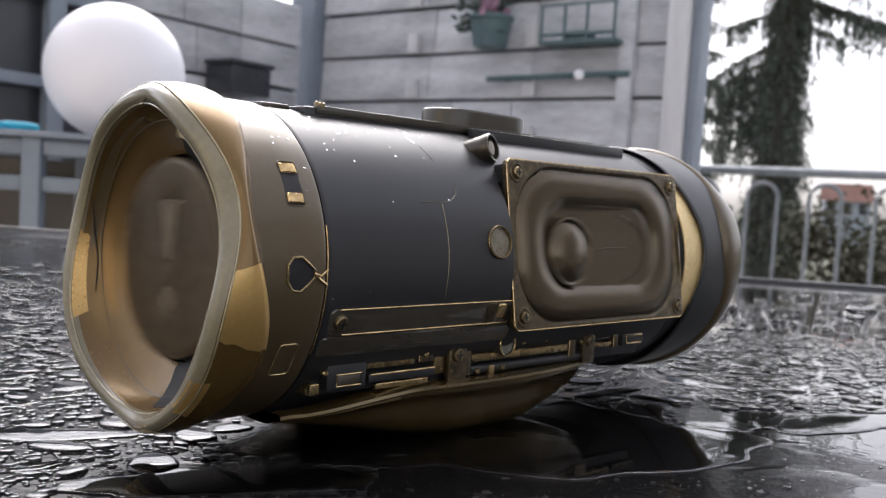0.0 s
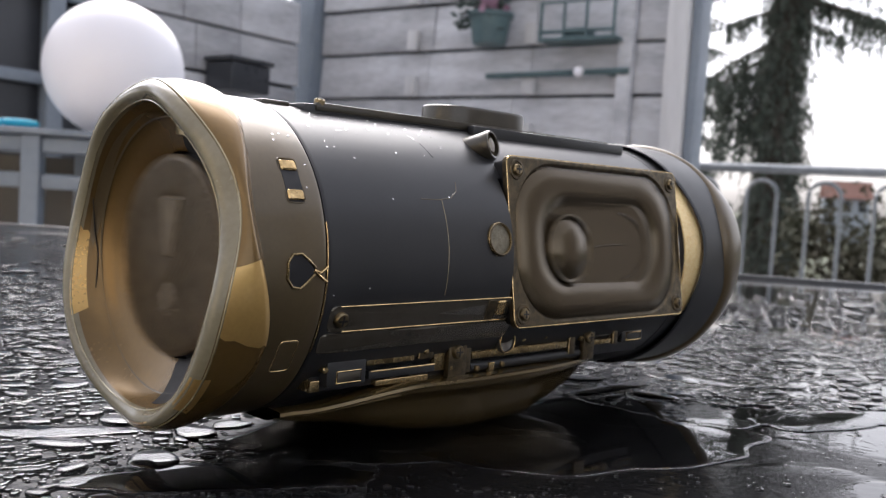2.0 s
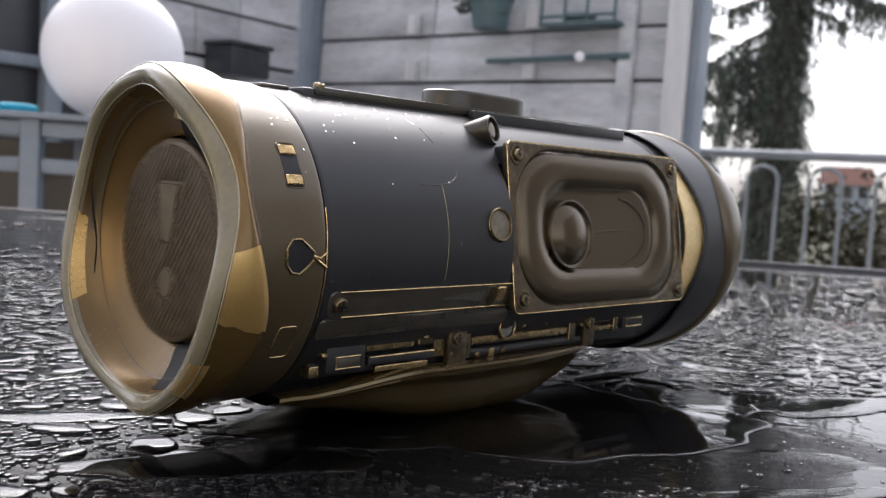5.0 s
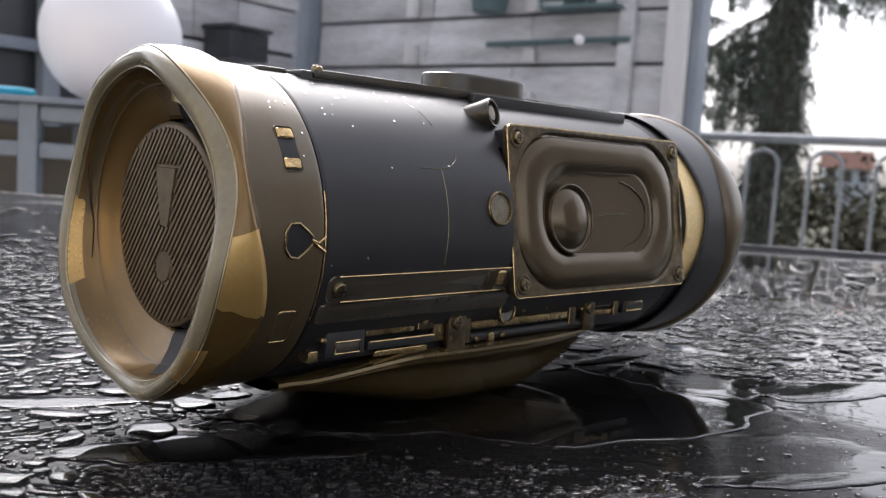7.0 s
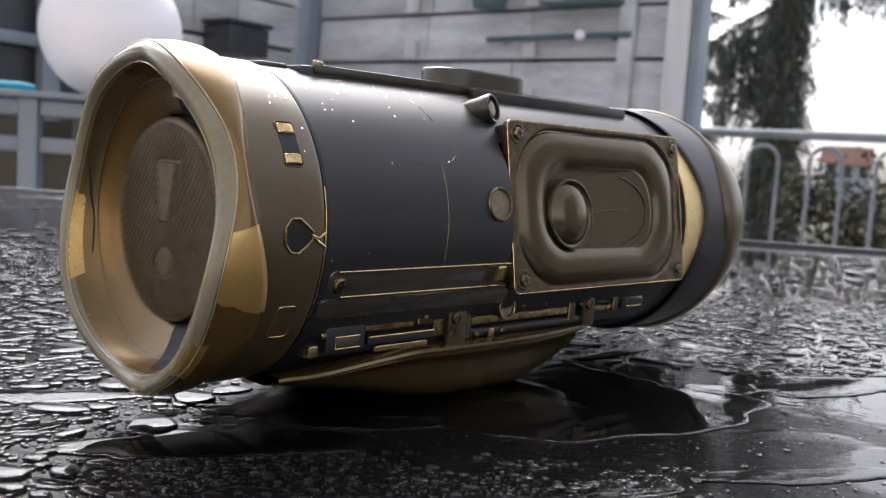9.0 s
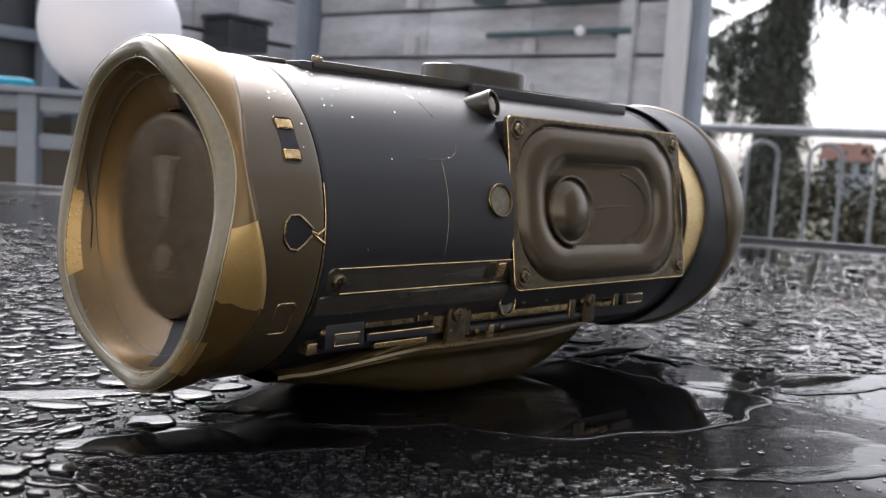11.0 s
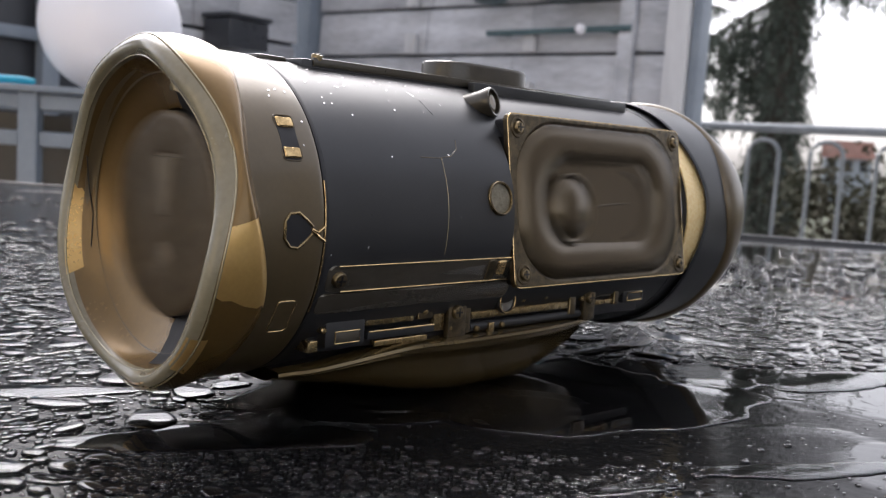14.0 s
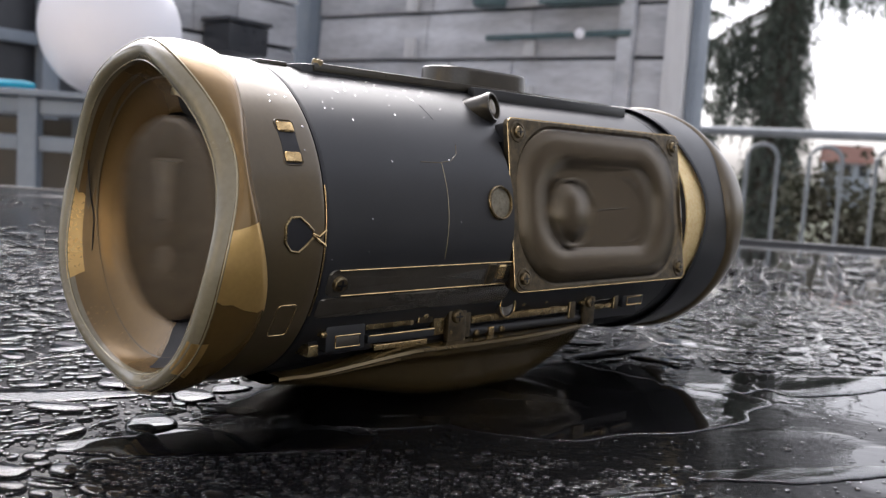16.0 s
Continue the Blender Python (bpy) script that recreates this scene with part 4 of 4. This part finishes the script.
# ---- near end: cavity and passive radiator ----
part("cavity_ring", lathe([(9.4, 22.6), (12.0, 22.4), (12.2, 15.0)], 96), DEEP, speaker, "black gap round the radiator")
# the rim's shadowed inner wall, put in as a black sheet
part("inner_shade", lathe([(9.5, 22.15), (8.6, 23.3), (7.5, 26.1), (5.9, 28.8), (3.9, 30.5), (3.0, 30.95)], phis=[6 + 4.1 * i for i in range(42)]), DEEP, speaker, "black sheet painted as the shade inside the rim", 60)
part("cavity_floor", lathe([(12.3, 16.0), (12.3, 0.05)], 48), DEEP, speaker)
RS = 7.4
rad_disc = part("passive_radiator", lathe([(RS + 3.2, 18.5), (RS + 2.2, 21.0), (RS + 0.6, 21.6), (RS, 21.2), (RS - 0.1, 20.0), (RS, 12.0), (RS, 0.05)], 96), RADIATOR, speaker, "round brown ribbed passive radiator", 60)


def disc_box(x0, x1, y0, y1, h, turn=0.0):
    """A raised bar on the radiator's face: x towards the front of the speaker, y up, mm; turned in the face."""
    m = Matrix.Translation((RS / 1000, 0, AXIS_Z)) @ Matrix((Vector((0, -1, 0)), Vector((0, 0, 1)), Vector((-1, 0, 0)))).transposed().to_4x4() @ Matrix.Rotation(radians(turn), 4, "Z")
    return box(x0 / 1000, x1 / 1000, y0 / 1000, y1 / 1000, -0.0003, h / 1000, 0.00012, None, m)


# slanting ribs, left out where the plain motif lies
for i in range(-15, 16):
    off = i * 1.32
    half = math.sqrt(max(0.0, 20.3 ** 2 - off ** 2))
    if half < 2:
        continue
    spans = [(-half, half)]
    t = radians(-38)
    free, start, y = [], None, -half
    while y <= half:
        px, py = off * math.cos(t) - y * math.sin(t), off * math.sin(t) + y * math.cos(t)
        blocked = (-0.6 < py < 12.6 and abs(px) < 2.1 + 0.225 * max(py, 0)) or math.hypot(px, py + 9.2) < 3.6
        if not blocked and start is None:
            start = y
        if (blocked or y + 0.4 > half) and start is not None:
            if y - start > 1.0:
                free.append((start, y))
            start = None
        y += 0.4
    for a, b in free:
        part("rib", disc_box(off - 0.38, off + 0.38, a, b, 0.42, -38), RADIATOR, rad_disc)
# plain motif: a tapered bar over a round dot
wedge = bmesh.new()
outl = [(-4.4, 12.0), (4.4, 12.0), (1.7, 0.0), (-1.7, 0.0)]
lo = [wedge.verts.new(Vector((RS / 1000, -x / 1000, AXIS_Z + y / 1000))) for x, y in outl]
hi = [wedge.verts.new(Vector(((RS - 0.5) / 1000, -x * 0.93 / 1000, AXIS_Z + (y - 0.15) / 1000))) for x, y in outl]
wedge.faces.new(hi)
for i in range(4):
    wedge.faces.new((lo[i], lo[(i + 1) % 4], hi[(i + 1) % 4], hi[i]))
part("motif_bar", wedge, RADIATOR, rad_disc, "smooth raised tapered bar")
part("motif_dot", lathe([(RS, 3.1), (RS - 0.45, 2.8), (RS - 0.5, 0.02)], 28), RADIATOR, rad_disc).location = (0, 0, -0.0092)
part("inner_ledge", lathe([(3.5, 30.95), (5.3, 29.7), (5.6, 29.0)], 120), COLLAR, rim)
part("inner_bracket", curved_plate(rounded(6.4, 8.2, 4, 18, 0.7), 29.0, 25.6, 0.4), DARKGOLD, speaker, "worn gold bracket inside the rim")
part("inner_scratch", wire([(3.0, -70, 30.7), (4.2, -84, 30.2), (5.0, -95, 29.6), (4.2, -110, 30.1)], 0.14), DEEP, rim, "dark hairline crack")

# ---- foot ----
def foot_width(u):
    return 31.0 * math.sin(math.pi * min(max(u, 0.012), 0.985)) ** 0.14


def foot_top(u):
    return 8.7 - 5.2 * max(0.0, 1 - u / 0.3) ** 1.5


def foot_belly(u):
    """How far the belly of the foot reaches down along it, 0 to 1."""
    return (0.2 + 0.8 * math.sin(0.5 * math.pi * min(1.0, u / 0.5))) * (0.3 + 0.7 * min(1.0, (1 - u) / 0.3) ** 0.85)


FOOT_SECTION = [(1.0, 0.0), (1.0, 1.2), (0.93, 2.2), (0.88, 4.5), (0.85, 7.5), (0.80, 10.6), (0.74, 12.6), (0.64, 13.5), (0.5, 13.7), (0.25, 13.7)]
foot_rows = []
for i in range(49):
    u = i / 48
    w, zt, e = foot_width(u), foot_top(u), foot_belly(u)
    deep = (zt + 5.6) / 13.7 * e
    side = [(k * w, zt - d * deep) for k, d in FOOT_SECTION]
    foot_rows.append([((24 + u * 108) / 1000, y / 1000, z / 1000) for y, z in [(-y, z) for y, z in side] + [(0, side[-1][1])] + side[::-1]])
foot = part("foot", grid(foot_rows), FOOTM, speaker, "smooth olive-gold boat-shaped foot", 70)
flange = bmesh.new()
for side in (-1, 1):
    rows = []
    for i in range(49):
        u = i / 48
        y0, zt = side * foot_width(u), foot_top(u)
        rows.append([((24 + u * 108) / 1000, y / 1000, z / 1000) for y, z in ((y0, zt - 0.2), (y0 * 1.015, zt + 0.2), (y0 * 1.01, zt + 0.9), (y0 * 0.97, zt + 1.2), (y0 * 0.82, zt + 1.2))])
    join(flange, grid(rows))
part("flange", flange, FOOTM, foot, "gold rim of the foot")
part("foot_deck", grid([[((25 + i * 5.3) / 1000, y * foot_width(i / 20) / 1000, (foot_top(i / 20) + 0.9) / 1000) for y in (-0.9, 0.9)] for i in range(21)]), SHELL, foot)
for s, w in ((67.5, 5.0), (119.5, 4.0)):
    br = part("bracket", box((s - w / 2) / 1000, (s + w / 2 + 1) / 1000, -0.0285, -0.0268, 0.0094, 0.0185, 0.0004), FRAMEM, foot, "small bronze bracket")
    screw_head(Matrix.Translation((s / 1000, -0.0286, 0.0158)) @ Matrix.Rotation(radians(90), 4, "X"), 1.7, br)


# ---- rain water ----
def drop(bm_v, bm_f, cx, cy, r, rnd, height, base, stretch, axis, seg, place, rough=1.0):
    """An uneven flat-topped drop; place lifts (x, y, h) onto its support."""
    ph = [rnd.uniform(0, 6.28) for _ in range(3)]
    am = [rough * rnd.uniform(0.02, 0.16), rough * rnd.uniform(0.0, 0.1), rough * rnd.uniform(0.0, 0.06)]
    n0 = len(bm_v)
    ca, sa = math.cos(axis), math.sin(axis)
    for k, h in ((1.0, 0.0), (0.965, 0.55), (0.9, 0.84), (0.76, 0.97)):
        for i in range(seg):
            a = 2 * math.pi * i / seg
            rr = r * k * (1 + am[0] * math.sin(2 * a + ph[0]) + am[1] * math.sin(3 * a + ph[1]) + am[2] * math.sin(5 * a + ph[2]))
            x, y = rr * math.cos(a) * stretch, rr * math.sin(a) / stretch ** 0.5
            bm_v.append(place(cx + x * ca - y * sa, cy + x * sa + y * ca, base + h * height))
    bm_v.append(place(cx, cy, base + height))
    for k in range(3):
        for i in range(seg):
            j = (i + 1) % seg
            bm_f.append((n0 + k * seg + i, n0 + k * seg + j, n0 + (k + 1) * seg + j, n0 + (k + 1) * seg + i))
    for i in range(seg):
        bm_f.append((n0 + 3 * seg + i, n0 + 3 * seg + (i + 1) % seg, n0 + 4 * seg))


def water_object(name, vs, fs, label):
    me = bpy.data.meshes.new(name)
    me.from_pydata([tuple(v) for v in vs], [], fs)
    me.shade_smooth()
    me.materials.append(WATER)
    return tagged(new(name, me), label, "water", "", "stuff")


def pool(bm_v, bm_f, cx, cy, hl, hw, axis, rnd, depth=0.00028, seg=120):
    """A flat puddle with an uneven outline and a rounded edge of even width."""
    ph = [rnd.uniform(0, 6.28) for _ in range(5)]
    ca, sa, n0 = math.cos(axis), math.sin(axis), len(bm_v)
    rings = ((0.0, 0.0), (0.00012, 0.42), (0.00035, 0.72), (0.0008, 0.92), (0.0016, 1.0), (0.55 * hw, 1.02))
    for inset, h in rings:
        for i in range(seg):
            a = 2 * math.pi * i / seg
            rag = 1 + 0.10 * math.sin(2 * a + ph[0]) + 0.09 * math.sin(3 * a + ph[1]) + 0.06 * math.sin(5 * a + ph[2]) + 0.04 * math.sin(9 * a + ph[3]) + 0.022 * math.sin(17 * a + ph[4])
            x, y = (hl * rag - inset) * math.cos(a), (hw * rag - min(inset, 0.6 * hw)) * math.sin(a)
            bm_v.append(Vector((cx + x * ca - y * sa, cy + x * sa + y * ca, TABLE_Z + 0.0001 + h * depth)))
    bm_v.append(Vector((cx, cy, TABLE_Z + 0.0001 + 1.02 * depth)))
    last = len(rings) - 1
    for k in range(last):
        for i in range(seg):
            j = (i + 1) % seg
            bm_f.append((n0 + k * seg + i, n0 + k * seg + j, n0 + (k + 1) * seg + j, n0 + (k + 1) * seg + i))
    for i in range(seg):
        bm_f.append((n0 + last * seg + i, n0 + last * seg + (i + 1) % seg, n0 + (last + 1) * seg))


def rain_on_table():
    rnd = random.Random(11)
    vs, fs = [], []
    cells = {}

    def free(x, y, r):
        i, j = int(x // 0.012), int(y // 0.012)
        for a in (-1, 0, 1):
            for b in (-1, 0, 1):
                for u, v, q in cells.get((i + a, j + b), ()):
                    if (u - x) ** 2 + (v - y) ** 2 < (q + r) ** 2 * 0.82:
                        return False
        cells.setdefault((i, j), []).append((x, y, r))
        return True

    flat = lambda x, y, h: Vector((x, y, TABLE_Z + h))
    # puddles: centre, half length, half width, direction
    for cx, cy, hl, hw, axis in ((-0.0407, 0.1758, 0.0291, 0.009, 0.3415), (-0.0853, 0.2002, 0.018, 0.0052, 0.2817), (-0.0488, 0.2152, 0.0045, 0.0042, 0.2469), (-0.0582, 0.1923, 0.0049, 0.002, 0.4539), (-0.0688, 0.1884, 0.0026, 0.0022, 0.5682), (-0.079, 0.1773, 0.0064, 0.0026, 0.7214), (0.0175, 0.2262, 0.064, 0.036, 0.36), (0.0577, 0.2891, 0.0231, 0.004, 0.7706), (0.0869, 0.3088, 0.0147, 0.006, -0.3933), (0.0791, 0.2487, 0.0109, 0.006, 0.248), (0.1167, 0.2616, 0.0314, 0.01, 0.358), (0.0761, 0.1788, 0.0243, 0.0045, 0.2864), (0.0369, 0.1616, 0.0104, 0.0028, 0.34), (-0.0631, 0.1491, 0.0045, 0.0026, -0.1338), (-0.0977, 0.2386, 0.0094, 0.0025, 0.8791), (-0.1055, 0.2241, 0.0071, 0.0022, 0.826), (-0.1241, 0.2518, 0.0115, 0.0035, 0.7387)):
        pool(vs, fs, cx, cy, hl, hw, axis, rnd)
        ca, sa = math.cos(axis), math.sin(axis)
        steps = max(2, int(hl / hw * 1.6))
        for i in range(-steps, steps + 1):
            q = i / (steps + 0.6)
            x, y = cx + q * hl * ca, cy + q * hl * sa
            cells.setdefault((int(x // 0.012), int(y // 0.012)), []).append((x, y, hw * 1.05 * math.sqrt(1 - q * q)))
    # fine beads crowd before the loudspeaker
    for _ in range(5200):
        x, y = rnd.uniform(-0.058, 0.062), rnd.uniform(0.135, 0.178)
        r = 0.00022 + 0.0012 * rnd.random() ** 2.6
        if noise.noise(Vector((x * 45, y * 60, 2.2))) < -0.22 or not free(x, y, r):
            continue
        drop(vs, fs, x, y, r, rnd, 0.6 * r, 0.00012, rnd.uniform(1.0, 1.25), rnd.uniform(0, 3), 10, flat, 0.5)
    for lo, hi, tries in ((0.0036, 0.0062, 420), (0.0018, 0.0036, 3000), (0.0008, 0.0018, 9000), (0.0003, 0.0008, 22000)):
        for _ in range(tries):
            y = 0.09 + (0.36 if hi < 0.003 else 0.66) * rnd.random() ** 1.3
            x = rnd.uniform(-0.56, 0.56) * (y + 0.05)
            left = x < -0.028 + 0.35 * (y - 0.14)
            dense = noise.noise(Vector((x * 9, y * 9, 0.3))) + (0.25 if left else -0.05)
            if hi > 0.002 and dense < rnd.uniform(-0.35, 0.25):
                continue
            if not left and y < 0.27 and (lo > 0.002 or rnd.random() < (0.75 if y > 0.15 else 0.1)):
                continue
            r = rnd.uniform(lo, hi) * (1.0 if left or y > 0.27 else 0.3)
            if not free(x, y, r):
                continue
            drop(vs, fs, x, y, r, rnd, min(0.3 * r, 0.0006), 0.00012, rnd.uniform(1.0, 1.6 if r > 0.0016 else 1.12), rnd.gauss(0.1, 0.5), 18 if r > 0.002 else 10, flat, 1.0 if r > 0.0016 else 0.3)
    water_object("rain_drops", vs, fs, "clear rain drops beaded on the black table")


rain_on_table()


def drizzle_on_radiator():
    rnd = random.Random(31)
    vs, fs = [], []
    for _ in range(130):
        a, d = rnd.uniform(0, 6.28), 19.5 * rnd.random() ** 0.5
        cx, cz = d * math.cos(a), d * math.sin(a) - 2
        if math.hypot(cx, cz) > 19.5:
            continue
        on = lambda x, y, h: Vector(((RS - 0.4) / 1000 - h, -(cx / 1000 + x), AXIS_Z + cz / 1000 + y))
        drop(vs, fs, 0, 0, rnd.uniform(0.0001, 0.00026), rnd, 0.00016, 0.0, 1.0, 0, 8, on, 0.3)
    me = bpy.data.meshes.new("drizzle")
    me.from_pydata([tuple(v) for v in vs], [], fs)
    me.shade_smooth()
    me.materials.append(WATER)
    ob = new("drizzle", me)
    ob.parent = rad_disc
    tagged(ob, "fine water beads", kind="stuff")


drizzle_on_radiator()


def rain_on_speaker():
    rnd = random.Random(21)
    vs, fs = [], []
    mw = pose(-0.06373, 0.18655, 0, 0, 0, 44.73)
    for _ in range(170):
        s = 9 + 60 * rnd.random() ** 1.8
        phi = rnd.gauss(22, 10) if rnd.random() < 0.9 else rnd.uniform(30, 100)
        rad = 35.0 if s < 22.5 else 34.5
        if abs(s - 23.3) < 1.5 or s < 13.5 or phi < 8 and s > 30:
            continue
        on = lambda x, y, h: mw @ cp(s + x * 1000, phi + y * 1000 / 0.6, rad + h * 1000)
        drop(vs, fs, 0, 0, rnd.uniform(0.00012, 0.0003), rnd, 0.00012, 0.00002, 1.0, 0, 8, on)
    water_object("rain_drops", vs, fs, "small rain drops on the loudspeaker")


rain_on_speaker()


# ---- what moves: the cone and the radiator beat with the bass ----
CONE_SWING = [(0.0, 0.9), (3.3, 0.8), (3.5, 0.35), (3.7, 0.7), (4.3, 0.6), (5.8, 0.0), (8.8, 0.0), (9.0, 0.2), (9.3, 0.05), (10.6, 0.1), (11.3, 0.7), (11.6, 1.5), (14.2, 1.5), (14.35, 0.3), (14.5, 1.2), (14.6, 1.5), (16.0, 1.4)]
RADIATOR_SWING = [(0.0, 1.1), (4.3, 1.0), (5.8, 0.0), (8.8, 0.03), (9.0, 0.6), (9.2, 0.1), (10.6, 0.2), (11.3, 1.4), (14.1, 1.5), (14.35, 0.4), (14.5, 1.5), (16.0, 1.4)]
# one beat pattern of fifteen steps
BEAT = [0, 1, 0, -1, 0, 1, 0, -1, 0, 1, 0, -1, 0, 1, -1]


def swing_at(table, t):
    for (t0, a), (t1, b) in zip(table, table[1:]):
        if t <= t1:
            return a + (b - a) * (t - t0) / (t1 - t0)
    return table[-1][1]


def motions():
    cone_rows, disc_rows = [], []
    for i in range(481):
        t = i / FPS
        beat = BEAT[i % 15] * 1.7 / 1000
        c = DN * beat * swing_at(CONE_SWING, t)
        cone_rows.append((t, Matrix.Translation(c)))
        disc_rows.append((t, Matrix.Translation((-beat * swing_at(RADIATOR_SWING, t), 0, 0))))
    walk(cone, cone_rows)
    walk(rad_disc, disc_rows)


motions()
